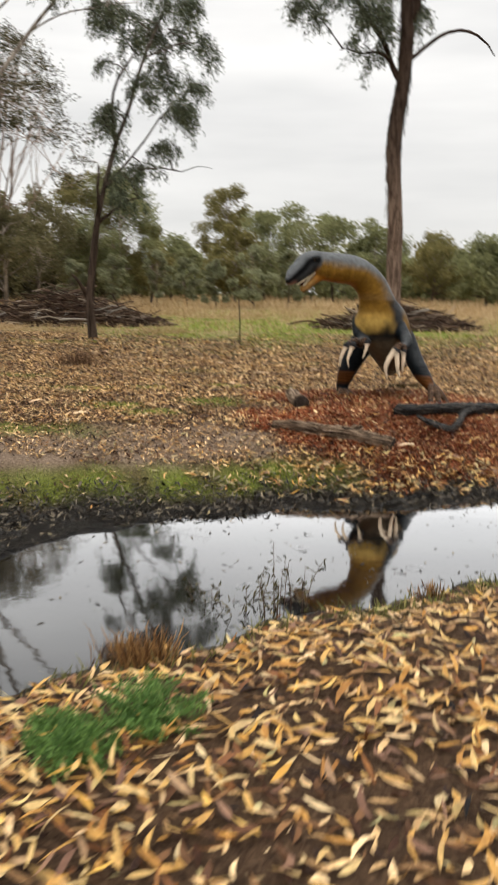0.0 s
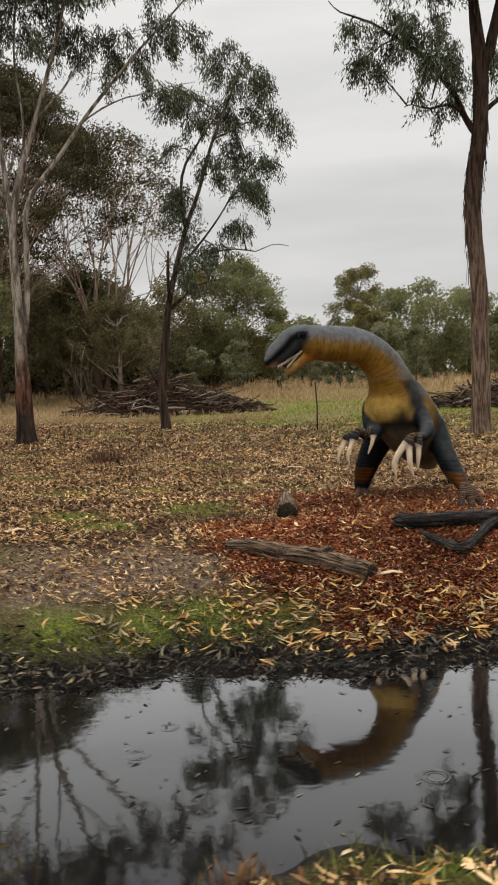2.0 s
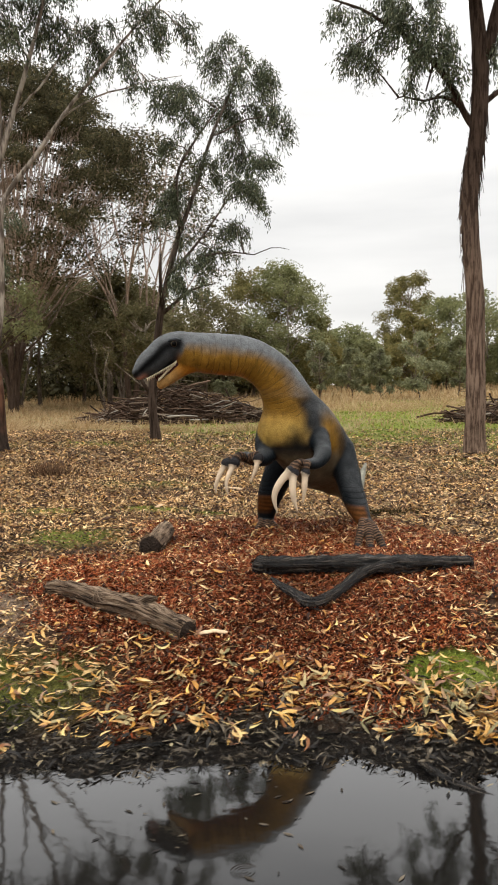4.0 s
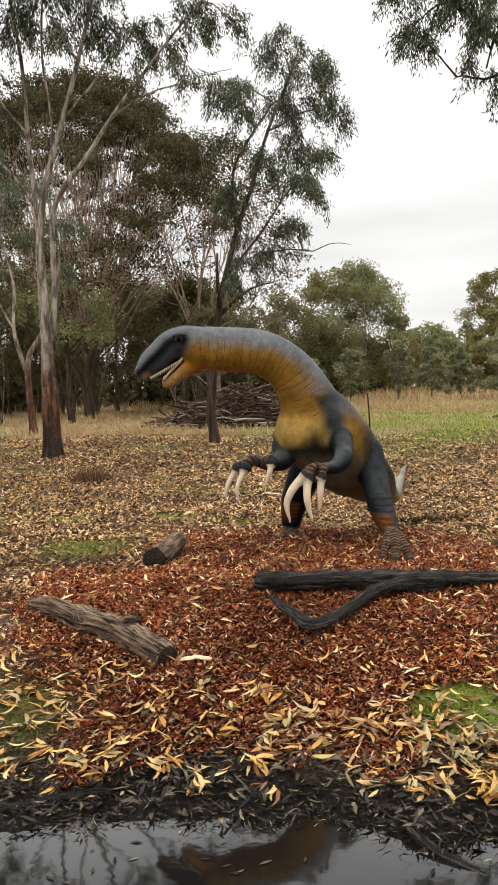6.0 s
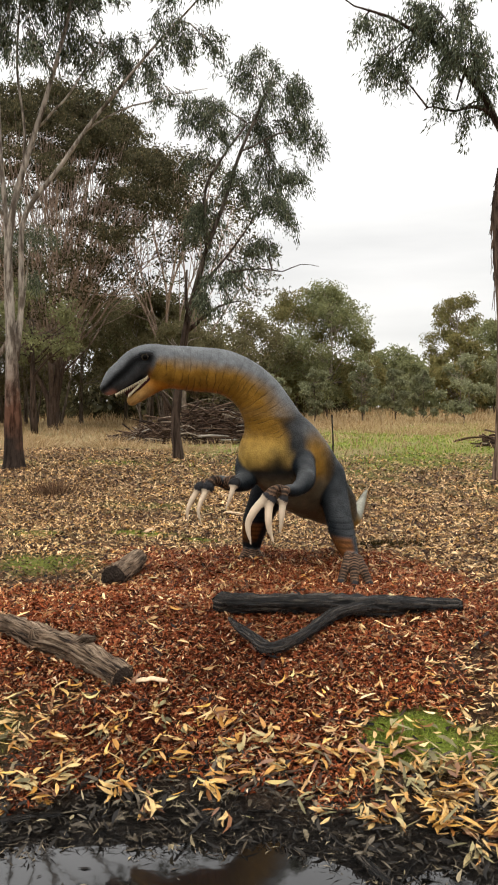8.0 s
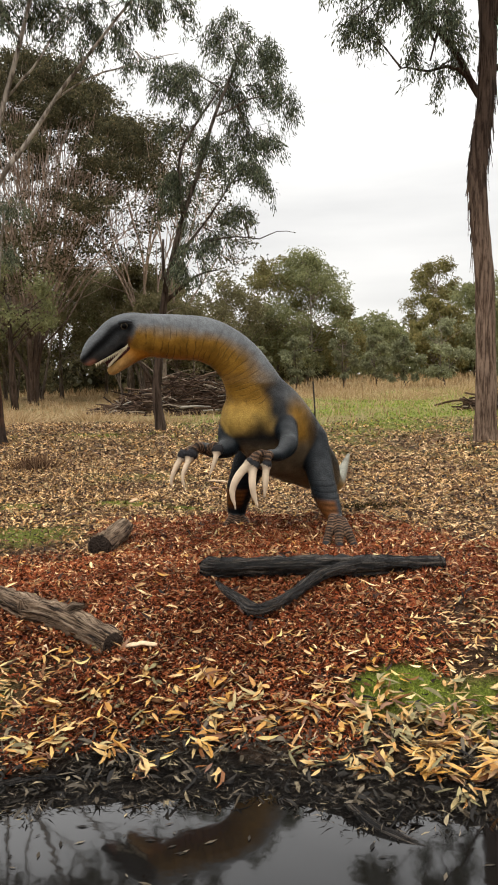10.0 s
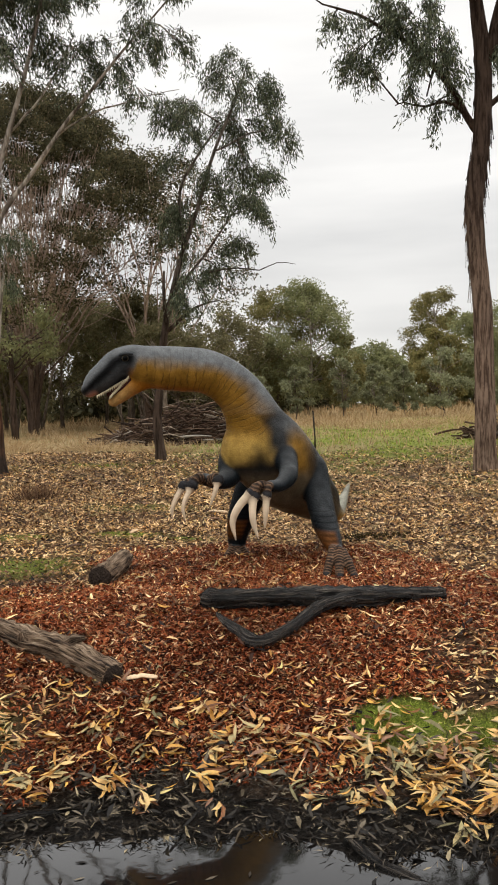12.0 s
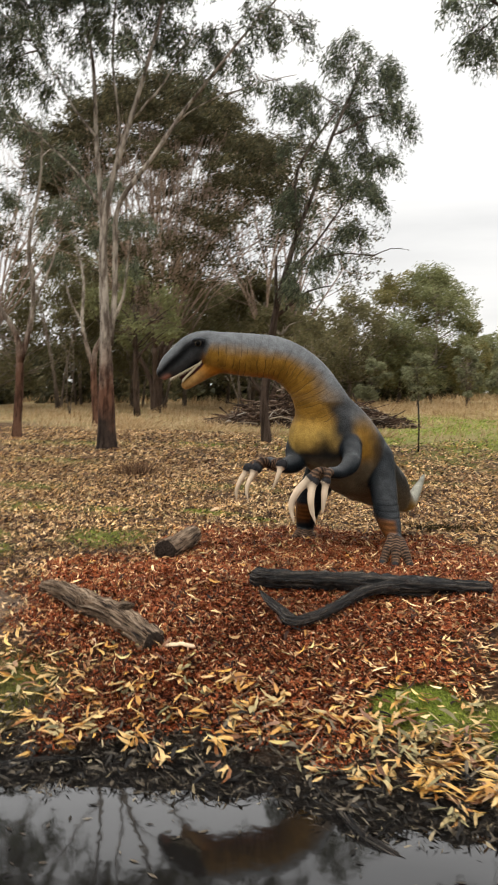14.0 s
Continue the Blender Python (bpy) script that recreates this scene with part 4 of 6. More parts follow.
# woodland behind the pasture
for k_, (x, y, top, wide, mat, kw) in enumerate([
    (-3.2, 96.8, 14.3, 6.6, M_LEAF_OLIVE, dict(low=0.35, count=42, leaf=0.19, per=520)),
    (4.6, 86.9, 11.3, 9.0, M_LEAF_FAR, {}), (1.2, 91.0, 10.6, 8.0, M_LEAF_FAR, {}), (-8.6, 89.4, 7.9, 6.5, M_LEAF_FAR, {}),
    (-1.8, 84.0, 8.4, 6.0, M_LEAF_OLIVE, {}), (8.4, 88.0, 9.8, 8.0, M_LEAF_FAR, {}), (12.3, 88.9, 9.5, 8.0, M_LEAF_FAR, {}),
    (17.7, 82.9, 7.9, 7.5, M_LEAF_OLIVE, {}), (21.1, 76.9, 7.0, 7.0, M_LEAF_FAR, {}), (25.4, 77.0, 7.7, 8.0, M_LEAF_FAR, {}),
    (-11.7, 72.7, 12.2, 8.4, M_LEAF_FAR, dict(low=0.1, count=66, leaf=0.17, per=640)), (-14.8, 74.1, 12.0, 7.0, M_LEAF_OLIVE, dict(low=0.1, count=46, leaf=0.17, per=600)), (-8.7, 73.1, 7.6, 4.0, M_LEAF_OLIVE, dict(leaf=0.16, per=420)),
    (-17.6, 68.8, 10.0, 8.0, M_LEAF_DUSK, dict(low=0.2, count=46)), (-17.8, 58.7, 8.6, 7.5, M_LEAF_DUSK, dict(low=0.26, count=42)), (-21.5, 59.7, 8.6, 7.0, M_LEAF_FAR, dict(low=0.26)),
    (-25.0, 62.0, 10.0, 9.0, M_LEAF_DUSK, dict(low=0.22, count=44)), (-31.0, 58.0, 10.5, 10.0, M_LEAF_DUSK, dict(low=0.22, count=44)), (-37.0, 52.0, 9.5, 10.0, M_LEAF_DUSK, dict(low=0.1, count=40)),
    (-27.0, 58.8, 10.6, 8.0, M_LEAF_DUSK, dict(low=0.36, leaf=0.2, per=420, count=28)), (-13.4, 45.5, 6.2, 5.0, M_LEAF_DUSK, dict(low=0.34, leaf=0.15, per=400, count=26)), (-34.0, 59.4, 12.4, 9.6, M_LEAF_FAR, dict(low=0.32, leaf=0.2, per=460, count=34)),
]):
    kw = dict(dict(per=380, leaf=0.26, puff=1.3, low=0.1) if y > 70 else dict(per=340, leaf=0.21, puff=1.2), **kw)
    far_tree("woodland_tree", x, y, top, wide, M_BARK_FAR, mat, "dense dull-green woodland tree standing behind dry pasture", 100 + k_, **kw)
for k_, (x, y, top, wide, lw) in enumerate([(0.1, 61.9, 5.5, 4.6, 0.12), (-2.9, 63.8, 4.3, 2.3, 0.08), (-10.2, 62.6, 4.4, 2.6, 0.1), (-7.3, 65.3, 5.0, 2.2, 0.14), (-5.2, 67.6, 4.6, 2.5, 0.08), (2.6, 64.0, 5.2, 2.4, 0.08), (-12.8, 60.0, 4.0, 2.6, 0.1)]):
    far_tree("young_tree", x, y, top, wide, M_BARK_FAR, M_LEAF_GREY, "young grey-green bushy tree in dry grass", 200 + k_, low=lw, count=20, leaf=0.17, per=320, stem_r=0.06)
spreading_tree(-22.4, 47.5, 20.6, 15.0, "large spreading tree with pale fanning limbs and flat-topped crown", 301, 0.4, 6, 9, 1.4)
spreading_tree(-15.4, 48.6, 16.6, 8.4, "spreading woodland tree with fanning limbs and a domed crown", 306, 0.8, 2, 6, 0.55)
spreading_tree(-33.0, 44.0, 19.0, 15.0, "tall spreading woodland tree with pale bare limbs", 302, 0.5, 4, 6)
for k_, (x, y, top, wide) in enumerate([(-35.3, 57.3, 15.2, 11.0), (-29.3, 56.5, 13.4, 9.4), (-18.5, 54.5, 9.3, 7.4), (-33.0, 38.0, 10.5, 8.0), (-19.5, 54.0, 9.4, 7.0), (-24.5, 52.0, 12.6, 8.0), (-33.0, 51.9, 14.6, 7.6)]):
    far_tree("woodland_tree", x, y, top, wide, M_BARK_FAR, M_LEAF_DUSK, "dusky olive woodland tree under a taller crown", 320 + k_, low=0.3, stems=3, count=38, leaf=0.17, per=400, stem_r=0.1)
# low belts that close the view at the far side of the pasture
belt_a = far_tree("shrub_thicket", -24.0, 84.0, 6.5, 9.0, M_BARK_FAR, M_LEAF_CANOPY, "low dense dark-green scrub at the pasture's edge", 340, low=0.02, stems=5, count=40, leaf=0.6, per=110, puff=1.3, stem_r=0.08)
belt_b = far_tree("shrub_thicket", 2.0, 104.0, 7.0, 12.0, M_BARK_FAR, M_LEAF_FAR, "low dense dark-green scrub at the pasture's edge", 341, low=0.02, stems=5, count=44, leaf=0.7, per=115, puff=1.3, stem_r=0.08)
for k_, (x, y) in enumerate([(-33.0, 82.0), (-42.0, 76.0), (-16.0, 92.0), (-50.0, 68.0), (-58.0, 58.0), (-28.0, 92.0), (-20.0, 89.0), (-47.0, 86.0), (-31.0, 72.0), (-24.0, 70.0), (-40.0, 64.0), (-46.0, 56.0), (-52.0, 46.0), (-18.0, 80.0)]):
    copy_thing(belt_a, pose(x, y, float(height(x, y)), 0, 0, 70 * k_ + 20))
for k_, (x, y) in enumerate([(-9.0, 104.0), (12.0, 101.0), (22.0, 96.0), (32.0, 92.0), (42.0, 86.0), (-19.0, 100.0), (50.0, 76.0), (17.0, 106.0), (27.0, 100.0)]):
    copy_thing(belt_b, pose(x, y, float(height(x, y)), 0, 0, 50 * k_ + 35))
# trees out of view behind the viewer, which close the clearing
for k_, (x, y) in enumerate([(-30, -30), (-8, -44), (18, -42), (40, -12), (-48, 0)]):
    copy_thing(belt_a, pose(x, y, float(height(x, y)), 0, 0, 40 * k_))
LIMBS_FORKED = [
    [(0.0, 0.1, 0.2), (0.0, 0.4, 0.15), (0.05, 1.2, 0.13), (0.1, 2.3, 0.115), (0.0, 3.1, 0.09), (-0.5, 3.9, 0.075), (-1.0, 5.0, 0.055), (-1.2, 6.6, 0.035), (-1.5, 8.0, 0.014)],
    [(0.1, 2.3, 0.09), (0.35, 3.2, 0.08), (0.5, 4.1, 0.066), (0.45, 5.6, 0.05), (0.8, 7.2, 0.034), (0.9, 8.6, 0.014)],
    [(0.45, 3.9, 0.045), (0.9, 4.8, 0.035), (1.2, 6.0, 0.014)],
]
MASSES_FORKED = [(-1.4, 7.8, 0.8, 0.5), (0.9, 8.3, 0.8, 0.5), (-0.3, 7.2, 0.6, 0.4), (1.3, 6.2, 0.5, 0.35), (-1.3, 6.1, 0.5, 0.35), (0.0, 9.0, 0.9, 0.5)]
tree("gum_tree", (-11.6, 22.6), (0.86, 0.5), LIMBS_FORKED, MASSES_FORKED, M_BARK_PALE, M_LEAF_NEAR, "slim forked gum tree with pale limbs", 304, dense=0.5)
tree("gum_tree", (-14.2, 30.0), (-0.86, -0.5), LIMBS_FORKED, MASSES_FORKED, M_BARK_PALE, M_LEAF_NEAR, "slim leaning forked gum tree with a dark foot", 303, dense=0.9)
far_tree("woodland_tree", -19.0, 40.2, 8.0, 5.0, M_BARK_DARK, M_LEAF_FAR, "dark-trunked woodland tree with dense low foliage", 305, low=0.45, stems=1, count=20, leaf=0.16, per=300, stem_r=0.2)

# ---- the dinosaur figure: one modelled mesh ----
DINO = (1.9, 11.6)
BONES = {
    "body": [(0.283, 1.425, 0.643, 0.021), (0.245, 1.304, 0.512, 0.051), (0.218, 1.082, 0.405, 0.083), (0.157, 0.859, 0.467, 0.149), (0.13, 0.544, 0.601, 0.218), (0.08, 0.222, 0.73, 0.264), (-0.011, -0.005, 0.931, 0.316), (-0.116, -0.183, 1.135, 0.321), (-0.214, -0.256, 1.313, 0.285), (-0.264, -0.315, 1.473, 0.237), (-0.34, -0.383, 1.632, 0.211), (-0.463, -0.445, 1.757, 0.199), (-0.609, -0.526, 1.834, 0.195), (-0.785, -0.608, 1.854, 0.197), (-0.952, -0.708, 1.87, 0.19), (-1.059, -0.77, 1.887, 0.178)],
    "chest": [(-0.267, -0.3, 1.145, 0.273), (-0.181, -0.209, 0.979, 0.252), (-0.08, -0.031, 0.787, 0.222), (-0.046, 0.129, 0.65, 0.149)],
    "skull": [(-1.045, -0.766, 1.887, 0.175), (-1.155, -0.818, 1.918, 0.153), (-1.248, -0.877, 1.896, 0.139), (-1.328, -0.935, 1.819, 0.127), (-1.396, -0.976, 1.76, 0.114), (-1.442, -1.008, 1.715, 0.088), (-1.456, -1.016, 1.70, 0.07)],
    "jaw": [(-1.034, -0.766, 1.81, 0.121), (-1.125, -0.817, 1.737, 0.086), (-1.22, -0.88, 1.648, 0.062), (-1.285, -0.92, 1.59, 0.046)],
    "leg_near": [(0.205, 0.005, 0.927, 0.148), (0.29, -0.138, 0.708, 0.128), (0.358, -0.281, 0.541, 0.118), (0.43, -0.4, 0.406, 0.098), (0.49, -0.482, 0.31, 0.07), (0.525, -0.53, 0.255, 0.05)],
    "toe_a": [(0.49, -0.525, 0.31, 0.036), (0.474, -0.61, 0.225, 0.036), (0.462, -0.68, 0.13, 0.035), (0.455, -0.735, 0.085, 0.031)],
    "toe_b": [(0.535, -0.54, 0.30, 0.036), (0.555, -0.64, 0.21, 0.036), (0.57, -0.705, 0.12, 0.035), (0.58, -0.76, 0.08, 0.031)],
    "toe_c": [(0.565, -0.535, 0.29, 0.036), (0.625, -0.61, 0.21, 0.036), (0.675, -0.665, 0.12, 0.035), (0.71, -0.71, 0.08, 0.031)],
    "leg_far": [(-0.365, 0.2, 0.828, 0.188), (-0.466, 0.215, 0.643, 0.159), (-0.55, 0.234, 0.455, 0.135), (-0.599, 0.264, 0.295, 0.105), (-0.62, 0.284, 0.166, 0.081)],
    "toe_d": [(-0.631, 0.249, 0.172, 0.05), (-0.656, 0.136, 0.117, 0.037), (-0.676, 0.075, 0.073, 0.03)],
    "toe_e": [(-0.614, 0.254, 0.165, 0.05), (-0.564, 0.131, 0.107, 0.037), (-0.548, 0.081, 0.049, 0.03)],
    "toe_f": [(-0.596, 0.26, 0.17, 0.05), (-0.505, 0.2, 0.107, 0.037), (-0.46, 0.159, 0.06, 0.03)],
    "arm_far": [(-0.44, -0.225, 1.145, 0.133), (-0.457, -0.362, 0.996, 0.108), (-0.428, -0.462, 0.902, 0.092), (-0.5, -0.619, 0.879, 0.063), (-0.56, -0.74, 0.913, 0.052)],
    "fin_a": [(-0.566, -0.742, 0.914, 0.041), (-0.645, -0.817, 0.905, 0.038), (-0.705, -0.868, 0.865, 0.035)],
    "claw_a": [(-0.705, -0.868, 0.857, 0.027), (-0.757, -0.909, 0.762, 0.023), (-0.788, -0.922, 0.664, 0.017), (-0.784, -0.924, 0.602, 0.008)],
    "fin_b": [(-0.561, -0.74, 0.908, 0.043), (-0.593, -0.822, 0.927, 0.04), (-0.623, -0.864, 0.872, 0.037)],
    "claw_b": [(-0.623, -0.865, 0.867, 0.027), (-0.663, -0.912, 0.775, 0.023), (-0.689, -0.923, 0.683, 0.017), (-0.673, -0.923, 0.584, 0.008)],
    "fin_c": [(-0.519, -0.729, 0.895, 0.049), (-0.45, -0.759, 0.925, 0.043), (-0.426, -0.774, 0.907, 0.04)],
    "claw_c": [(-0.425, -0.773, 0.92, 0.027), (-0.436, -0.812, 0.83, 0.023), (-0.464, -0.823, 0.75, 0.015), (-0.488, -0.833, 0.69, 0.008)],
    "arm_near": [(0.024, -0.351, 1.114, 0.112), (0.107, -0.468, 0.995, 0.093), (0.126, -0.591, 0.907, 0.078), (0.08, -0.711, 0.855, 0.058), (0.029, -0.799, 0.859, 0.047)],
    "fin_d": [(0.017, -0.834, 0.868, 0.031), (-0.054, -0.917, 0.872, 0.031), (-0.097, -0.974, 0.81, 0.031)],
    "claw_d": [(-0.107, -0.977, 0.8, 0.036), (-0.172, -1.042, 0.71, 0.033), (-0.216, -1.06, 0.596, 0.026), (-0.193, -1.059, 0.454, 0.008)],
    "fin_e": [(0.022, -0.832, 0.867, 0.031), (-0.023, -0.928, 0.883, 0.031), (-0.058, -0.963, 0.783, 0.031)],
    "claw_e": [(-0.065, -0.966, 0.773, 0.034), (-0.062, -1.012, 0.667, 0.031), (-0.052, -1.013, 0.564, 0.023), (-0.02, -1.009, 0.457, 0.008)],
    "fin_f": [(0.032, -0.808, 0.865, 0.031), (0.043, -0.889, 0.86, 0.031), (0.034, -0.915, 0.792, 0.031)],
    "claw_f": [(0.031, -0.916, 0.785, 0.031), (0.03, -0.942, 0.697, 0.028), (0.025, -0.946, 0.619, 0.021), (0.018, -0.952, 0.532, 0.008)],
}
TAG = {"body": 0, "chest": 0, "skull": 1, "jaw": 2, "leg": 3, "toe": 4, "arm": 5, "fin": 6, "claw": 7, "eye": 8, "teeth": 9}
RING = 0.026


def spread(e0, e1, deg, val, keep, times):
    """Evens a value over the mesh by its neighbours, where keep is 1."""
    for _ in range(times):
        acc = np.stack([np.bincount(e0, val[e1, k_], len(val)) + np.bincount(e1, val[e0, k_], len(val)) for k_ in range(val.shape[1])], -1) / deg[:, None]
        val = val + (acc - val) * 0.6 * keep[:, None]
    return val


def dinosaur():
    rng = np.random.default_rng(4)
    g_ = Geo()
    seg = []
    names = list(BONES)
    for key, nodes in BONES.items():
        kind = TAG[key.split("_")[0]]
        q = spline(nodes, 0.007 if kind in (4, 6) else 0.02)
        q[:, 3] = np.maximum(q[:, 3], 0.005)
        rad = q[:, 3].copy()
        s = np.concatenate([[0], np.cumsum(np.linalg.norm(np.diff(q[:, :3], axis=0), axis=1))])
        if kind in (4, 6):
            rad *= 1 + 0.10 * np.sin(s * 2 * math.pi / RING)
        if kind == 6:
            rad *= 1 + 0.35 * np.clip((s / s[-1] - 0.82) / 0.1, 0, 1)
        t0, t1 = q[0, :3] - q[1, :3], q[-1, :3] - q[-2, :3]
        t0, t1 = t0 / np.linalg.norm(t0), t1 / np.linalg.norm(t1)
        head_ = [(q[0, :3] + t0 * rad[0] * math.sin(a), rad[0] * math.cos(a)) for a in (1.45, 1.1, 0.75, 0.4)]
        tail_ = [(q[-1, :3] + t1 * rad[-1] * math.sin(a), rad[-1] * math.cos(a)) for a in (0.4, 0.75, 1.1, 1.45)]
        p = np.vstack([[a for a, _ in head_], q[:, :3], [a for a, _ in tail_]])
        r = np.concatenate([[b_ for _, b_ in head_], rad, [b_ for _, b_ in tail_]])
        tube(g_, p, r, 20, 0.0, rng=rng)
        for a in range(len(q)):
            seg.append((*q[a, :3], q[a, 3], kind, s[a], s[-1], names.index(key)))
    raw = new("figure_raw", g_.mesh("figure_raw", M_DINO))
    md = raw.modifiers.new("remesh", "REMESH")
    md.mode, md.voxel_size = "VOXEL", 0.0105
    sm = raw.modifiers.new("smooth", "SMOOTH")
    sm.factor, sm.iterations = 0.5, 3
    me = bpy.data.meshes.new_from_object(raw.evaluated_get(bpy.context.evaluated_depsgraph_get()))
    bpy.data.objects.remove(raw)
    nv = len(me.vertices)
    v = np.empty(nv * 3, np.float32)
    me.vertices.foreach_get("co", v)
    v = v.reshape(-1, 3).astype(float)
    ed = np.empty(len(me.edges) * 2, np.int32)
    me.edges.foreach_get("vertices", ed)
    e0, e1 = ed.reshape(-1, 2).T
    deg = np.maximum(np.bincount(e0, minlength=nv) + np.bincount(e1, minlength=nv), 1).astype(float)
    sg = np.array(seg)
    best, who = np.full(nv, 1e9), np.zeros(nv, int)
    for k_ in range(len(sg)):
        d = np.linalg.norm(v - sg[k_, :3], axis=1) - sg[k_, 3]
        m_ = d < best
        best[m_], who[m_] = d[m_], k_
    kind, s, total = sg[who, 4].astype(int), sg[who, 5], sg[who, 6]
    u = s / np.maximum(total, 1e-6)
    # soft joints between trunk, thighs and shoulders
    soft = np.where((kind == 0) & (v[:, 1] < 0.9), 1.0, np.where((kind == 3) & (u < 0.55) | (kind == 5) & (u < 0.45), 1.0, 0.0))
    soft = spread(e0, e1, deg, soft[:, None], np.ones(nv), 8)[:, 0]
    v = spread(e0, e1, deg, v, soft, 45)
    me.vertices.foreach_set("co", v.ravel().astype(np.float32))
    me.update()
    nrm = np.empty(nv * 3, np.float32)
    me.vertices.foreach_get("normal", nrm)
    nrm = nrm.reshape(-1, 3)
    rel = (v - sg[who, :3]) / (sg[who, 3:4] + 1e-6)
    n3 = np.array([noise.noise(Vector(p) * 5) for p in v])
    n9 = np.array([noise.noise(Vector(p) * 17) for p in v])

    def paint(r, g__, b_):
        return np.tile(np.array((r, g__, b_), float), (nv, 1))
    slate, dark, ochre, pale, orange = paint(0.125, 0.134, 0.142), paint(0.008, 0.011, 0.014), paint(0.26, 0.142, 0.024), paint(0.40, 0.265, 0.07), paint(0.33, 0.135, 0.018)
    black, bone, brown = paint(0.010, 0.010, 0.011), paint(0.58, 0.46, 0.33), paint(0.16, 0.062, 0.018)

    def blend(a, b_, t):
        t = np.clip(t, 0, 1)[:, None]
        return a * (1 - t) + b_ * t
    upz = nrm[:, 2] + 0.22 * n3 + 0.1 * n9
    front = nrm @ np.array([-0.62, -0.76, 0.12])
    # trunk: slate back and near-black flanks, partly top light put into the colour; ochre neck and pale ochre chest
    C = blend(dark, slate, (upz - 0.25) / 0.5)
    C = np.where((v[:, 2] > 1.45)[:, None], slate, C)
    w_neck = np.clip((0.48 - upz) / 0.6, 0, 1) ** 1.3 * np.clip((v[:, 2] - 1.3) / 0.25, 0, 1)
    w_chest = np.clip((front - 0.28 + 0.25 * n3) / 0.3, 0, 1) * np.clip((v[:, 2] - 1.0 - 0.08 * n3) / 0.1, 0, 1) * np.clip((1.6 - v[:, 2]) / 0.2, 0, 1) * np.clip((0.12 - v[:, 0]) / 0.1, 0, 1)
    C = blend(C, ochre, w_neck)
    C = blend(C, blend(ochre, pale, (1.32 - v[:, 2]) / 0.15), w_chest)
    C = blend(C, paint(0.30, 0.11, 0.03), w_neck * np.clip((-0.75 - nrm[:, 2]) / 0.2, 0, 1) * 0.7)
    flank = np.exp(-(((v[:, 0] - 0.15) / 0.075) ** 2 + ((v[:, 2] - 1.06) / 0.19) ** 2)) * np.clip((-0.05 - v[:, 1]) / 0.1, 0, 1)
    C = blend(C, ochre * 1.05, flank * 1.3)
    arm_root = np.exp(-((v[:, 0] - 0.035 + 0.05 * n3) / 0.07) ** 2) * np.clip((v[:, 2] - 0.95) / 0.1, 0, 1) * np.clip((-0.1 - v[:, 1]) / 0.1, 0, 1) * (kind == 0)
    C = blend(C, slate * 0.3, arm_root * 1.2)
    belly = np.clip((0.05 - nrm[:, 2]) / 0.35, 0, 1) * np.clip((0.98 - v[:, 2]) / 0.1, 0, 1) * np.clip((front + 0.75) / 0.4, 0, 1)
    C = blend(C, paint(0.11, 0.09, 0.06), np.where(kind == 0, belly, 0) * 0.9)
    tail = np.clip((v[:, 1] - 0.75) / 0.2, 0, 1) * (kind == 0)
    C = blend(C, blend(paint(0.25, 0.25, 0.21), ochre, (0.2 - nrm[:, 2]) / 0.6), tail)
    # head: slate crown, black streaks from eye to nostril, ochre cheek and jaw
    head = kind == 1
    along = np.array(BONES["skull"][-2][:3]) - np.array(BONES["skull"][2][:3])
    along /= np.linalg.norm(along)
    over = np.array([0, 0, 1.0]) - along[2] * along
    q = rel @ (over / np.linalg.norm(over)) + 0.10 * n3
    hc = blend(slate, slate * 0.33, np.clip((0.62 - q) / 0.3, 0, 1) * np.clip((u - 0.06) / 0.14, 0, 1))
    hc = blend(hc, black * 0.2, np.exp(-((q - 0.30 + 0.25 * np.clip(u - 0.5, 0, 1)) / 0.22) ** 2) * np.clip((u - 0.12) / 0.1, 0, 1) * 1.7)
    hc = blend(hc, orange, np.clip((0.1 - q + 0.2 * n3) / 0.3, 0, 1) * np.clip((0.24 - u) / 0.1, 0, 1))
    hc = blend(hc, black * 0.5, np.clip((-0.6 - q) / 0.15, 0, 1) * np.clip((u - 0.3) / 0.1, 0, 1))
    hc = blend(hc, paint(0.36, 0.19, 0.15), np.clip((-0.2 - q) / 0.2, 0, 1) * np.clip((u - 0.88) / 0.05, 0, 1))
    C = np.where(head[:, None], hc, C)
    C = np.where((kind == 2)[:, None], blend(blend(orange, paint(0.34, 0.20, 0.07), (u - 0.3) / 0.4), black, np.clip((nrm[:, 2] - 0.5) / 0.3, 0, 1) * np.clip((u - 0.2) / 0.1, 0, 1)), C)
    # limbs: dark slate, upward faces lighter as top light put into the colour; brown banded shins
    band = 0.5 + 0.5 * np.sin(v[:, 2] * 2 * math.pi / 0.042 + 2.0 * n3)
    shin = np.clip((0.46 - v[:, 2]) / 0.04, 0, 1) * np.clip((v[:, 2] - 0.25) / 0.04, 0, 1) * np.clip((front - 0.02 + 0.15 * n3) / 0.25, 0, 1)
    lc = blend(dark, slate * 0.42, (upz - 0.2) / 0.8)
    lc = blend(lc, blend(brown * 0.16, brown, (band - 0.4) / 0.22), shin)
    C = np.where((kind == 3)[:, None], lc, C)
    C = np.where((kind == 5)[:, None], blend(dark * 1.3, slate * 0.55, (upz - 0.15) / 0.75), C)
    C = spread(e0, e1, deg, C, np.isin(kind, (0, 1, 2, 3, 5)).astype(float), 5)
    # ringed toes and fingers, dark cuffs and nails, bone claws
    rings = 0.5 + 0.5 * np.sin(s * 2 * math.pi / RING)
    dc = blend(paint(0.022, 0.016, 0.013), paint(0.165, 0.10, 0.062), (rings - 0.55) / 0.25)
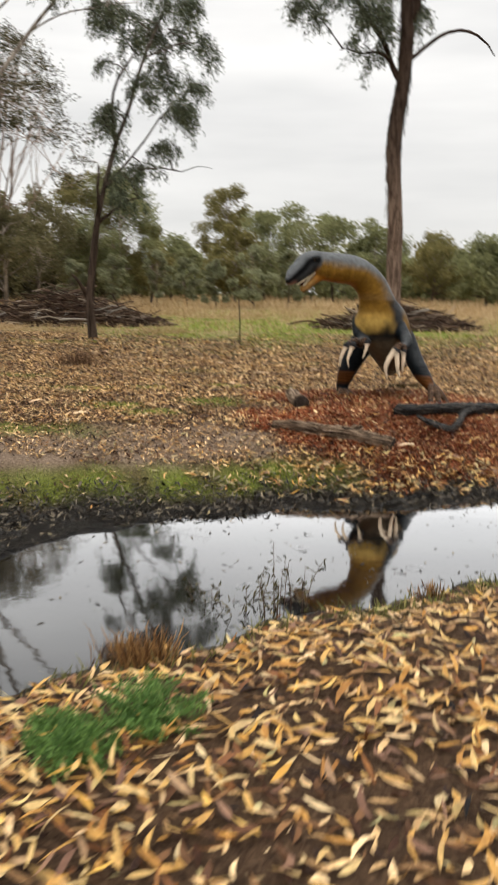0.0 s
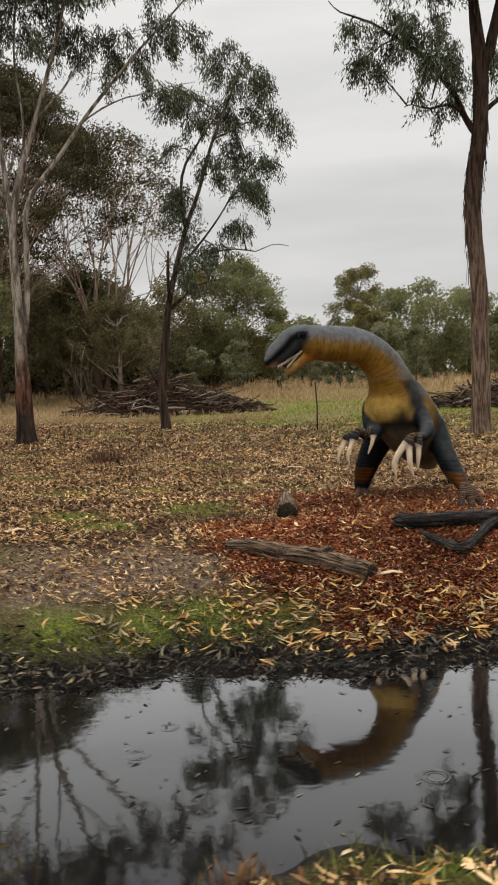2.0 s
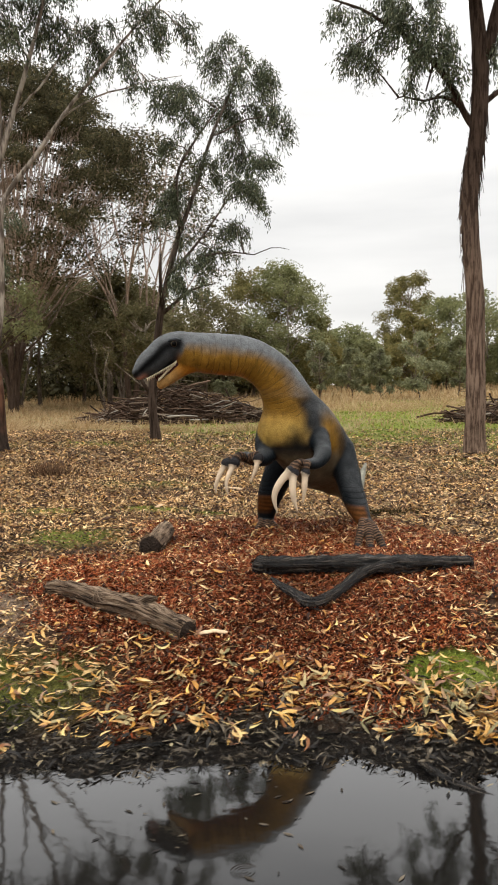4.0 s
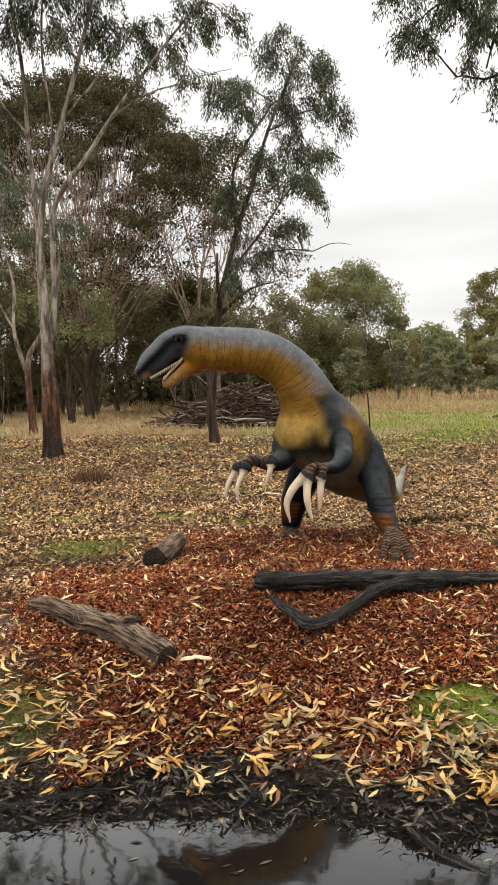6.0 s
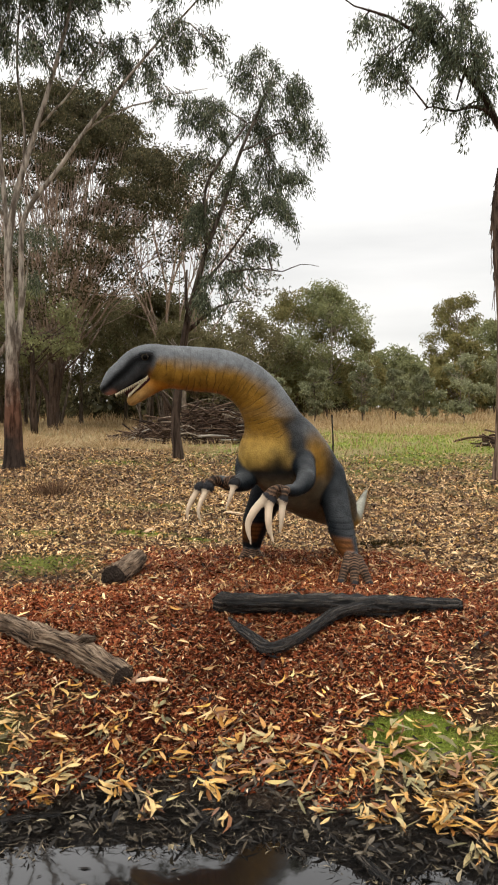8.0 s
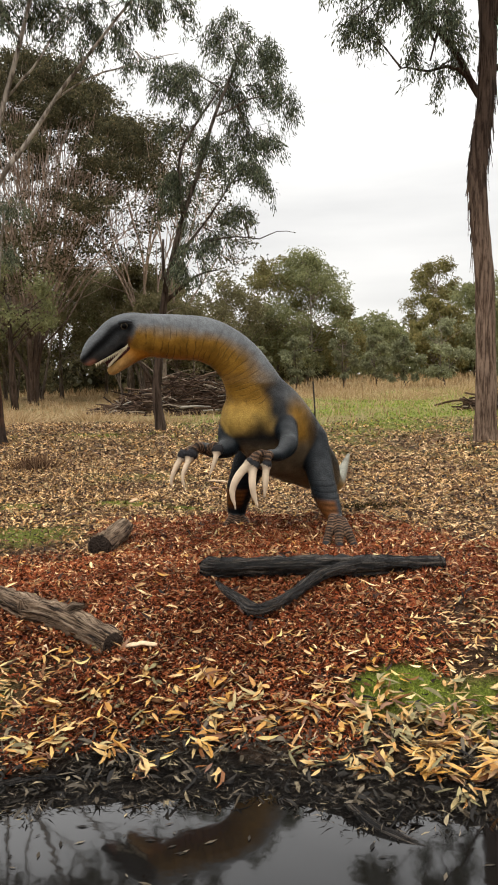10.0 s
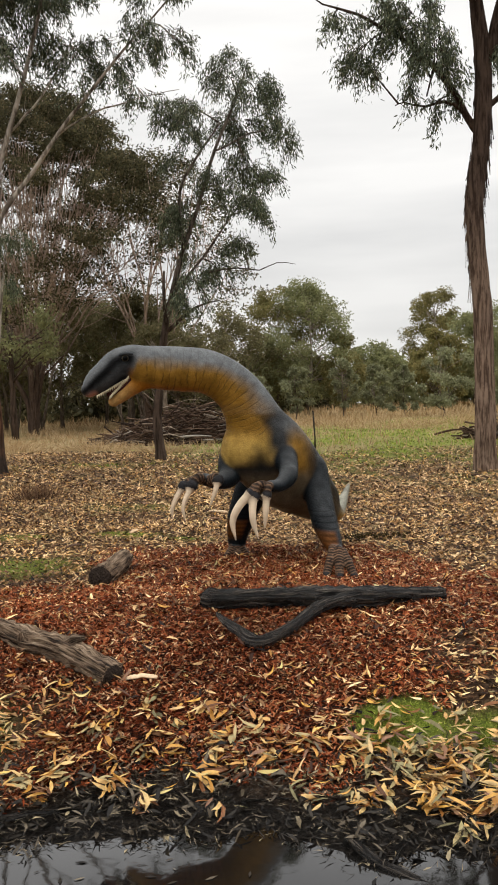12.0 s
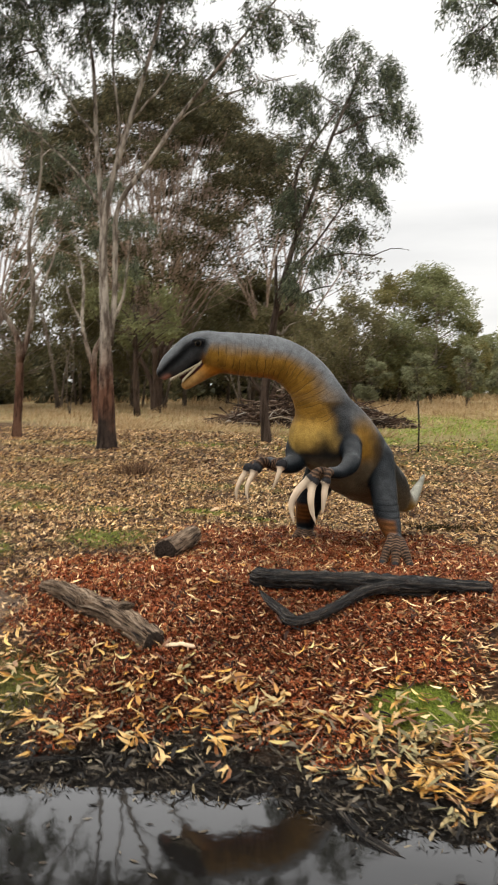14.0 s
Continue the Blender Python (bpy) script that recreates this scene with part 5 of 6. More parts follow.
    dc = np.where((((kind == 4) & (u > 0.78)) | ((kind == 6) & (u > 0.8)))[:, None], black * 2.5, dc)
    C = np.where(np.isin(kind, (4, 6))[:, None], dc, C)
    C = np.where((kind == 7)[:, None], blend(bone * 0.6, bone, u * 3), C)
    C = C * (1 + 0.25 * n3 + 0.18 * n9)[:, None]
    # fold lines round the neck and the knees: slightly sunk, with their shade put into the colour
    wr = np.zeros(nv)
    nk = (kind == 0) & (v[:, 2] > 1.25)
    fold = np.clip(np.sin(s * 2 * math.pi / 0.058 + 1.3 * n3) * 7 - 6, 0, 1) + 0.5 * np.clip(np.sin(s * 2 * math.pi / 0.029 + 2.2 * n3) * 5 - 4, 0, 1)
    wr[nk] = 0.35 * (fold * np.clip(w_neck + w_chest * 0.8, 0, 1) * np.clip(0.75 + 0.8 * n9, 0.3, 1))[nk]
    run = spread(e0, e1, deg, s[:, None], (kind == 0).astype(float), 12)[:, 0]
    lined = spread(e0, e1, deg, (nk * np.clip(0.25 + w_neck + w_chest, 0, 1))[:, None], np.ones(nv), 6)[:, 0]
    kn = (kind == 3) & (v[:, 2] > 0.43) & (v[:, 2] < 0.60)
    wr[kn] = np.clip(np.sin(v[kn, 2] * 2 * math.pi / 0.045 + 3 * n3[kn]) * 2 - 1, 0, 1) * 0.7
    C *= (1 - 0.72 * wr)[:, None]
    v2 = v - nrm * (0.005 * wr)[:, None]
    npoly = len(me.polygons)
    lt, lv = np.empty(npoly, np.int32), np.empty(len(me.loops), np.int32)
    me.polygons.foreach_get("loop_total", lt)
    me.loops.foreach_get("vertex_index", lv)
    whole = Geo()
    st = np.concatenate([[0], np.cumsum(lt)[:-1]])
    whole.add(v2, [lv[st[lt == m_][:, None] + np.arange(m_)] for m_ in np.unique(lt)])
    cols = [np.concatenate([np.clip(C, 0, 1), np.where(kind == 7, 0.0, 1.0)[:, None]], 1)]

    def extra(pts, radii, colour, sides=8):
        before = whole.n
        tube(whole, np.array(pts, float), radii, sides)
        cols.append(np.tile(np.array((*colour, 0.0), float), (whole.n - before, 1)))

    def on_skin(p, d):
        """The head's surface where the line from p along d meets it."""
        w_ = v - p
        off = np.linalg.norm(w_ - (w_ @ d)[:, None] * d, axis=1) + 10 * ((nrm @ d) > -0.2) + 10 * ~np.isin(kind, (1, 2))
        return v[np.argmin(off)]
    gaze = np.array([-0.42, 0.905, 0.06])
    gaze /= np.linalg.norm(gaze)
    e = on_skin(np.array([-1.073, -1.106, 1.934]), gaze)
    for rad, off, colour in ((0.044, -0.024, (0.012, 0.012, 0.013)), (0.029, 0.0, (0.055, 0.042, 0.026)), (0.023, 0.010, (0.003, 0.003, 0.003))):
        extra([e - gaze * (off + rad * math.sin(a) * 0.8) for a in np.linspace(-1.5, 1.5, 9)], [rad * math.cos(a) for a in np.linspace(-1.5, 1.5, 9)], colour, 12)
    extra([e + np.array([0.075, 0.0, 0.03]), e + np.array([0.03, -0.012, 0.042]), e + np.array([-0.03, -0.012, 0.036]), e + np.array([-0.07, 0.0, 0.01])], [0.008, 0.014, 0.014, 0.006], (0.05, 0.055, 0.06), 8)
    for (a, b_, dz) in (((-1.369, -1.049, 1.647), (-1.15, -0.926, 1.784), -1), ((-1.285, -0.985, 1.615), (-1.142, -0.915, 1.775), 1)):
        for t in np.linspace(0, 1, 17):
            p0 = np.array(a) * (1 - t) + np.array(b_) * t
            extra([p0, p0 + [0, 0, 0.015 * dz], p0 + [0.002, 0, 0.032 * dz]], [0.008, 0.006, 0.001], (0.55, 0.47, 0.32), 5)
    extra([(-1.328, -0.953, 1.643), (-1.231, -0.902, 1.701), (-1.137, -0.839, 1.785)], [0.026, 0.046, 0.058], (0.05, 0.018, 0.016), 8)
    bpy.data.meshes.remove(me)
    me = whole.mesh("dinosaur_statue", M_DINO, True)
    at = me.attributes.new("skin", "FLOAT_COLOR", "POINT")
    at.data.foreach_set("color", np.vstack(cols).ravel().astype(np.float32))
    fo = np.zeros((whole.n, 3), np.float32)
    fo[:nv, 0], fo[:nv, 1] = run, lined
    me.attributes.new("fold", "FLOAT_VECTOR", "POINT").data.foreach_set("vector", fo.ravel())
    ob = new("dinosaur_statue", me)
    ob.location = (*DINO, 0)
    tagged(ob, "slate and ochre long-necked dinosaur statue with long pale claws", "statue")
    return ob


M_DINO, n, l, b = material("painted_skin", 0.34)
b.inputs["Specular IOR Level"].default_value = 0.04
sk = n.new("ShaderNodeAttribute")
sk.attribute_name = "skin"
co = n.new("ShaderNodeTexCoord")
peb = n.new("ShaderNodeTexVoronoi")
peb.inputs["Scale"].default_value = 75
l.new(co.outputs["Object"], peb.inputs["Vector"])
mot = noise_tex(n, l, 14, 5, 0.65, co.outputs["Object"])
tint = ramp(n, [(0.3, (0.62, 0.6, 0.58)), (0.65, (1.2, 1.18, 1.15))])
l.new(mot.outputs[0], tint.inputs[0])
c = mix_rgb(n, l, 0.75, sk.outputs["Color"], tint.outputs[0], "MULTIPLY")
# shade between the skin pebbles, painted as a darker tone
gap_shade = ramp(n, [(0.0, (1.1, 1.1, 1.1)), (0.6, (0.75, 0.72, 0.7))])
l.new(peb.outputs["Distance"], gap_shade.inputs[0])
gap_shaded = mix_rgb(n, l, 0.5, c, gap_shade.outputs[0], "MULTIPLY")
fa = n.new("ShaderNodeAttribute")
fa.attribute_name = "fold"
fs = n.new("ShaderNodeSeparateXYZ")
l.new(fa.outputs["Vector"], fs.inputs[0])
wav = noise_tex(n, l, 5, 3, 0.6, co.outputs["Object"])


def calc(how, a, b_, c=None):
    m_ = n.new("ShaderNodeMath")
    m_.operation = how
    for at_, val in enumerate((a, b_, c)):
        if val is None:
            continue
        if isinstance(val, (int, float)):
            m_.inputs[at_].default_value = val
        else:
            l.new(val, m_.inputs[at_])
    return m_.outputs[0]


run = calc("MULTIPLY_ADD", wav.outputs[0], 1.6, calc("MULTIPLY", fs.outputs[0], 17.0))
saw = calc("PINGPONG", run, 0.5)
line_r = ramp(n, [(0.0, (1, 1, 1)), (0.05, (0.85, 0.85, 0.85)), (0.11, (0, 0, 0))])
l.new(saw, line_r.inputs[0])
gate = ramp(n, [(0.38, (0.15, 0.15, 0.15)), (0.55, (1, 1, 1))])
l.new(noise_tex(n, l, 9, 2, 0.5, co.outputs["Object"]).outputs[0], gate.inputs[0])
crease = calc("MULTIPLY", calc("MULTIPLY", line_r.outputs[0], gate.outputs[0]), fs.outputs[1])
skin = mix_rgb(n, l, sk.outputs["Alpha"], sk.outputs["Color"], gap_shaded)
# neck creases mixed towards near-black, so their shade is in the colour
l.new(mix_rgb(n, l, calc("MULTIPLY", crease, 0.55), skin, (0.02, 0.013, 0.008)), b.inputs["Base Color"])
rel_h = n.new("ShaderNodeMath")
rel_h.operation = "MULTIPLY"
l.new(calc("MULTIPLY_ADD", crease, 2.2, peb.outputs["Distance"]), rel_h.inputs[0])
l.new(sk.outputs["Alpha"], rel_h.inputs[1])
bumped(n, l, b, rel_h.outputs[0], 0.4, -0.008)
dinosaur()

# ---- logs on the mulch ----


def log(name, nodes, mat, label, seed, rough=0.2, ends=True, branches=()):
    """A log along (x, y, height above ground, radius), with darker sawn ends as parts and any branches."""
    rng = np.random.default_rng(seed)
    root = tagged(new(name), label, "log", "logs on the mulch")
    x0, y0 = nodes[0][:2]
    root.location = (x0, y0, float(height(x0, y0)))

    def lay(ns):
        q = spline(np.array([(x - x0, y - y0, float(height(x, y)) - root.location[2] + h, r) for x, y, h, r in ns]), 0.04)
        s = np.linspace(0, 1, len(q))
        q[:, 3] *= 1 + 0.06 * np.sin(s * 11 + seed) + 0.04 * np.sin(s * 29 + 2 * seed)
        return q
    q = lay(nodes)
    g_ = Geo()
    tube(g_, q[:, :3], q[:, 3], 26, rough, rng=rng)
    trunk_piece = part("trunk_piece", g_, mat, root, smooth=True)
    if ends:
        for a, b_ in ((0, 1), (-1, -2)):
            t = q[a, :3] - q[b_, :3]
            t /= np.linalg.norm(t)
            c_ = Geo()
            tube(c_, np.array([q[a, :3] - t * 0.004, q[a, :3] + t * 0.004]), np.array([0.93, 0.9]) * q[a, 3], 18, 0.08, rng=rng)
            part("sawn_end", c_, M_LOG_CUT, trunk_piece, "dark weathered sawn end")
    for ns in branches:
        q = lay(ns)
        b2 = Geo()
        tube(b2, q[:, :3], q[:, 3], 12, rough, rng=rng)
        part("branch", b2, mat, root, smooth=True)
    return root


log("log", [(0.22, 9.22, 0.05, 0.058), (0.5, 9.12, 0.065, 0.07), (0.76, 9.02, 0.045, 0.082), (0.95, 8.96, 0.06, 0.07), (1.2, 8.86, 0.06, 0.08), (1.5, 8.70, 0.045, 0.074)], M_LOG_GREY, "weathered grey split log lying on red mulch", 2, 0.42,
    branches=[[(0.74, 9.03, 0.05, 0.055), (0.735, 8.99, 0.10, 0.05), (0.73, 8.965, 0.135, 0.03), (0.728, 8.96, 0.15, 0.01)], [(1.05, 8.92, 0.09, 0.04), (1.12, 8.93, 0.135, 0.032), (1.2, 8.93, 0.15, 0.012)]])
log("log", [(0.60, 10.34, 0.08, 0.1), (0.555, 10.7, 0.10, 0.09), (0.50, 11.02, 0.12, 0.084)], M_LOG_GREY, "short sawn grey log lying end-on in mulch", 7, 0.1)
log("log", [(1.69, 9.78, 0.10, 0.028), (1.73, 9.785, 0.09, 0.062), (2.1, 9.86, 0.09, 0.058), (2.55, 9.98, 0.09, 0.062), (2.8, 10.06, 0.09, 0.07), (3.0, 10.16, 0.07, 0.056), (3.31, 10.26, 0.05, 0.05), (3.34, 10.27, 0.05, 0.025)], M_LOG_BLACK, "wet black forked log in front of the statue", 9, 0.42, ends=False,
    branches=[[(2.78, 10.05, 0.10, 0.06), (2.55, 9.8, 0.08, 0.042), (2.38, 9.45, 0.05, 0.04), (2.23, 9.27, 0.04, 0.05), (2.1, 9.36, 0.05, 0.04), (1.98, 9.42, 0.09, 0.026), (1.9, 9.47, 0.12, 0.012)]])
log("log", [(3.07, 7.80, 0.02, 0.018), (3.25, 7.66, 0.018, 0.024), (3.55, 7.58, 0.016, 0.03), (3.95, 7.55, 0.01, 0.032)], M_LOG_BLACK, "dark wet branch half sunk in bank mud", 12, 0.2, ends=False)

# ---- brush piles, stake ----


def brush_pile(x, y, long_, wide, tall, seed, count, label):
    rng = np.random.default_rng(seed)
    root = tagged(new("brush_pile"), label, "brush pile", "brush piles")
    z0 = float(height(x, y))
    root.location = (x, y, z0)
    heap = Geo()
    for k_ in range(count):
        a = rng.normal() * 0.5 + (math.pi if rng.random() < 0.5 else 0)
        t = rng.random() ** 0.6
        ph = rng.random() * 6.28
        px, py = math.cos(ph) * t * long_ / 2, math.sin(ph) * t * wide / 2
        top = tall * (1 - t) ** 0.8 * (1 - 0.25 * (px / long_ * 2) * 0.6)
        pz = top * (0.25 + 0.8 * rng.random()) + 0.04
        ln = (0.5 + 1.4 * rng.random()) * (1.1 - 0.4 * t)
        el = rng.normal() * (0.22 if k_ % 9 else 0.6)
        d = np.array([math.cos(a) * math.cos(el), math.sin(a) * math.cos(el), math.sin(el)])
        p0, p1 = np.array([px, py, pz]) - d * ln / 2, np.array([px, py, pz]) + d * ln / 2
        p0[2], p1[2] = max(p0[2], 0.02), max(p1[2], 0.02)
        m_ = (p0 + p1) / 2 + rng.normal(size=3) * 0.07
        q = spline(np.array([p0, m_, p1]), 0.35)
        r = 0.012 + 0.03 * rng.random() ** 2
        if k_ % 25 == 0:
            one = Geo()
            tube(one, q, np.linspace(r * 1.3, r * 0.5, len(q)), 6, 0.15, rng=rng)
            part("branch", one, M_STICK_PALE if k_ % 50 == 0 else M_STICK, root)
        else:
            tube(heap, q, np.linspace(r, r * 0.4, len(q)), 5, 0.1, rng=rng)
    tagged(part("brushwood", heap, M_STICK, root), kind="stuff")


M_STICK_PALE = leaf_material("bleached_branch", [(0.0, (0.25, 0.22, 0.19)), (1.0, (0.42, 0.39, 0.35))], 0.85, 0.0)
brush_pile(-7.6, 34.8, 8.4, 3.6, 1.55, 21, 1300, "low heap of dead brown sticks in dry grass")
brush_pile(5.65, 32.4, 6.2, 3.0, 1.05, 22, 800, "low heap of dead brown sticks in green grass")

stake = tagged(new("stake"), "thin dark upright stake in the ground", "stake")
stake.location = (-0.37, 23.1, float(height(-0.37, 23.1)))
g = Geo()
tube(g, np.array([[0, 0, -0.1], [0.01, 0, 0.6], [-0.02, 0.0, 1.22]]), [0.02, 0.02, 0.018], 6, 0.1)
part("shaft", g, M_LOG_BLACK, stake)

# ---- ground cover ----


def scatter(n_, x0, x1, y0, y1, keep, rng):
    """Places in a rectangle, kept by the chance keep(x, y)."""
    p = np.stack([rng.uniform(x0, x1, n_), rng.uniform(y0, y1, n_)], -1)
    return p[rng.random(n_) < keep(p[:, 0], p[:, 1])]


def clumpy(x, y, f=1.0):
    return 0.5 + 0.25 * np.sin(2.1 * f * x + 1.3 * f * y) + 0.25 * np.sin(3.7 * f * y - 2.3 * f * x + 1)


def bare(x, y):
    """Trodden, thinly covered ground between the mulch and the green strip."""
    return np.maximum(patch(x, y - shore_far(x), BARE[0], BARE[1], BARE[2], BARE[3], 0.7), 0.6 * patch(x, y, -0.6, 10.6, 1.0, 0.7, 0.6))


def dry(x, y, m=0.02):
    return ((y - shore_far(x) > m) | (shore_near(x) - y > m)).astype(float)


def stuff(name, geo, mat, label, category):
    return tagged(new(name, geo.mesh(name, mat)), label, category, kind="stuff")


R = np.random.default_rng(77)
chips = Geo()
p = scatter(250000, -0.6, 5.2, 7.6, 12.8, lambda x, y: zone_mulch(x, y) ** 1.3 * (1 - zone_green(x, y)), R)
flat_leaves(chips, p, 0.035, 0.034, 0.0095, R, 0.42, True)
stuff("mulch", chips, M_MULCH, "coarse red-brown bark mulch chips", "mulch")

def near_bed(x, y):
    """The thick leaf bed of the near bank, thinning out behind the viewer."""
    return patch(x, y, 1.2, 2.3, 4.5, 3.5, 0.85)


gold = Geo()
p = scatter(46000, -5.0, 8.0, -2.5, 6.6, lambda x, y: near_bed(x, y) * np.clip((shore_near(x) - y - 0.08 - 0.28 * np.clip(x + 0.2, 0, 1)) / 0.45, 0, 1) * np.clip(1.05 - 0.14 * (x + 1), 0.5, 1) * (0.12 + 0.88 * clumpy(x, y, 1.4)), R)
flat_leaves(gold, p, 0.055, 0.108, 0.0195, R, 0.30)
p = scatter(2400, -0.4, 5.0, 7.8, 9.6, lambda x, y: np.clip(1 - np.abs(y - shore_far(x) - 0.95) / 0.5, 0.06, 1) * clumpy(x, y, 2.2) ** 2 * np.clip((y - shore_far(x) - 0.3) / 0.3, 0, 1) * (1 - 0.9 * zone_green(x, y)), R)
flat_leaves(gold, p, 0.045, 0.098, 0.0185, R, 0.26)


def bunches(geo, count, x0, x1, d0, d1, rng):
    """Sprays of leaves still on their stalks, lying on the bank at d0 to d1 from the water."""
    for _ in range(count):
        x = rng.uniform(x0, x1)
        c_ = np.array([x, float(shore_far(x)) + rng.uniform(d0, d1)])
        m_ = int(rng.integers(5, 13))
        a_ = rng.random() * 6.28 + rng.normal(size=m_) * 0.6
        o_ = np.stack([np.cos(a_), np.sin(a_)], -1) * (0.05 + 0.05 * rng.random((m_, 1)))
        flat_leaves(geo, c_ + o_, 0.06, 0.105, 0.019, rng, 0.26, ang=a_)


bunches(gold, 52, 0.0, 4.4, 0.5, 1.0, R)
bunches(gold, 16, 0.6, 4.0, 0.15, 0.5, R)
bunches(gold, 40, 3.1, 4.6, 0.25, 0.75, R)
bunches(gold, 34, 3.4, 4.3, 0.15, 0.55, R)
stuff("fallen_leaves", gold, M_LITTER_GOLD, "golden fallen gum leaves over dark soil", "leaf litter")

under = Geo()
p = scatter(27000, -5.0, 8.0, -2.5, 6.6, lambda x, y: near_bed(x, y) * np.clip((shore_near(x) - y) / 0.2, 0, 1), R)
flat_leaves(under, p, 0.012, 0.11, 0.022, R, 0.12)
p = scatter(88000, -5, 6, 8.0, 13.5, lambda x, y: np.clip((y - shore_far(x) - 0.7) / 0.5, 0, 1) * (1 - 0.65 * zone_mulch(x, y)) * (1 - 0.85 * zone_green(x, y)) * (1 - 0.3 * bare(x, y)), R)
flat_leaves(under, p, 0.035, 0.066, 0.013, R, 0.34, True)
p = scatter(4200, -5, 0.9, 5.6, 8.6, lambda x, y: np.clip(1 - np.abs(y - shore_far(x) - 0.85) / 0.6, 0, 1) * clumpy(x, y, 2.0), R)
flat_leaves(under, p, 0.05, 0.07, 0.011, R, 0.3)
p = scatter(3600, -0.6, 5.2, 8.2, 12.6, lambda x, y: zone_mulch(x, y), R)
flat_leaves(under, p, 0.05, 0.085, 0.016, R, 0.3)
p = scatter(130000, -8, 8, 13.0, 18.0, lambda x, y: (0.4 + 0.6 * clumpy(x, y)) * (1 - 1.1 * zone_green(x, y)), R)
flat_leaves(under, p, 0.04, 0.068, 0.0145, R, 0.36, True)
p = scatter(150000, -16, 11, 17.5, 28.5, lambda x, y: (0.35 + 0.65 * clumpy(x, y)) * (1 - zone_pasture(x, y)) * (1 - 1.1 * zone_green(x, y)), R)
flat_leaves(under, p, 0.045, 0.095, 0.02, R, 0.36, True)
p = scatter(60000, -18, 18, -16, 7.5, lambda x, y: np.clip((shore_near(x) - y - 0.1) / 0.3, 0, 1) * np.clip(1.1 - np.hypot(x - 1, y - 2) / 19, 0, 1) * (0.25 + 0.75 * clumpy(x, y)) * np.clip(np.hypot((x - 1.4) / 6.5, (y - 2) / 5) - 0.35, 0, 1), R)
flat_leaves(under, p, 0.03, 0.10, 0.02, R, 0.2, True)
stuff("leaf_litter", under, M_LITTER_BROWN, "brown and tan fallen leaf litter on soil", "leaf litter")

bank = Geo()
p = scatter(2600, -1.5, 5.0, 7.0, 9.3, lambda x, y: np.interp(y - shore_far(x), [0, 0.15, 0.5, 0.8, 1.2, 1.6], [0, 0.10, 0.3, 0.8, 0.6, 0]) * clumpy(x, y, 2.4), R)
flat_leaves(bank, p, 0.03, 0.10, 0.014, R, 0.3)
bunches(bank, 64, -0.6, 4.6, 0.35, 1.0, R)
bunches(bank, 8, 2.8, 3.6, 0.15, 0.45, R)
stuff("fallen_leaves", bank, M_LITTER_GREEN, "pale green and yellow fallen gum leaves on the bank", "leaf litter")

wet = Geo()
p = scatter(15000, -3, 5.0, 6.4, 9.2, lambda x, y: np.clip((y - shore_far(x) + 0.1) / 0.15, 0, 1) * np.clip((0.9 - (y - shore_far(x))) / 0.35, 0, 1) * (0.3 + 0.7 * clumpy(x, y, 2.8)), R)
flat_leaves(wet, p, 0.028, 0.085, 0.0145, R, 0.38)
p = scatter(42000, -3, 5.0, 6.4, 9.2, lambda x, y: np.clip((y - shore_far(x) + 0.25) / 0.3, 0, 1) * np.clip((0.9 - (y - shore_far(x))) / 0.3, 0, 1), R)
flat_leaves(wet, p, 0.03, 0.055, 0.0042, R, 0.3, True)
p = scatter(5200, -4.0, -0.6, 4.6, 7.2, lambda x, y: np.clip((y - shore_far(x) + 0.12 + np.clip(-0.85 - x, 0, 0.95) * 0.95) / 0.15, 0, 1) * np.clip((0.5 - (y - shore_far(x))) / 0.3, 0, 1) * clumpy(x, y, 2.0), R)
flat_leaves(wet, p, 0.015, 0.07, 0.012, R, 0.2)
stuff("wet_leaves", wet, M_LITTER_DARK, "dark rotting wet leaves in bank mud", "leaf litter")


def grass(geo, p, tall, rng, lean=0.35, wide=0.006):
    m_ = len(p)
    q = np.stack([p[:, 0], p[:, 1], height(p[:, 0], p[:, 1]) - 0.01], -1)
    d = rng.normal(size=(m_, 3)) * lean
    d[:, 2] = 1
    leaves(geo, q, d, tall * (0.5 + rng.random(m_)), wide, rng)


turf = Geo()
p = scatter(64000, -4.2, 1.3, 6.0, 8.8, lambda x, y: zone_green(x, y) ** 1.5 * (0.15 + 0.85 * clumpy(x, y, 3)), R)
grass(turf, p, 0.035, R, 0.8, 0.004)
p = scatter(34000, -3.4, 1.2, 8.6, 13.4, lambda x, y: np.clip(zone_green(x, y) - 0.35, 0, 1) * 1.4, R)
grass(turf, p, 0.035, R, 0.8, 0.0035)
p = scatter(40000, 2.4, 4.6, 8.2, 9.2, lambda x, y: zone_green(x, y) ** 1.5, R)
grass(turf, p, 0.022, R, 0.8, 0.004)
p = scatter(26000, 0.2, 4.0, 4.3, 6.2, lambda x, y: zone_green(x, y) ** 1.5 * clumpy(x, y, 2), R)
grass(turf, p, 0.05, R, 0.6, 0.004)
p = scatter(52000, -8, 14, 22, 60, lambda x, y: zone_green(x, y), R)
grass(turf, p, 0.06, R, 0.8, 0.02)
p = scatter(14000, -1.6, 2.8, 3.0, 6.0, lambda x, y: np.clip(1.2 - np.abs(shore_near(x) - y - 0.22) / 0.25, 0, 1) * clumpy(x, y, 2.6), R)
weedy = Geo()
grass(weedy, p, 0.09, R, 0.7, 0.005)
stuff("shore_grass", weedy, M_SHORE, "low brown and olive grass along the puddle's edge", "grass")
stuff("grass", turf, M_GRASS, "short bright green grass and moss", "grass")

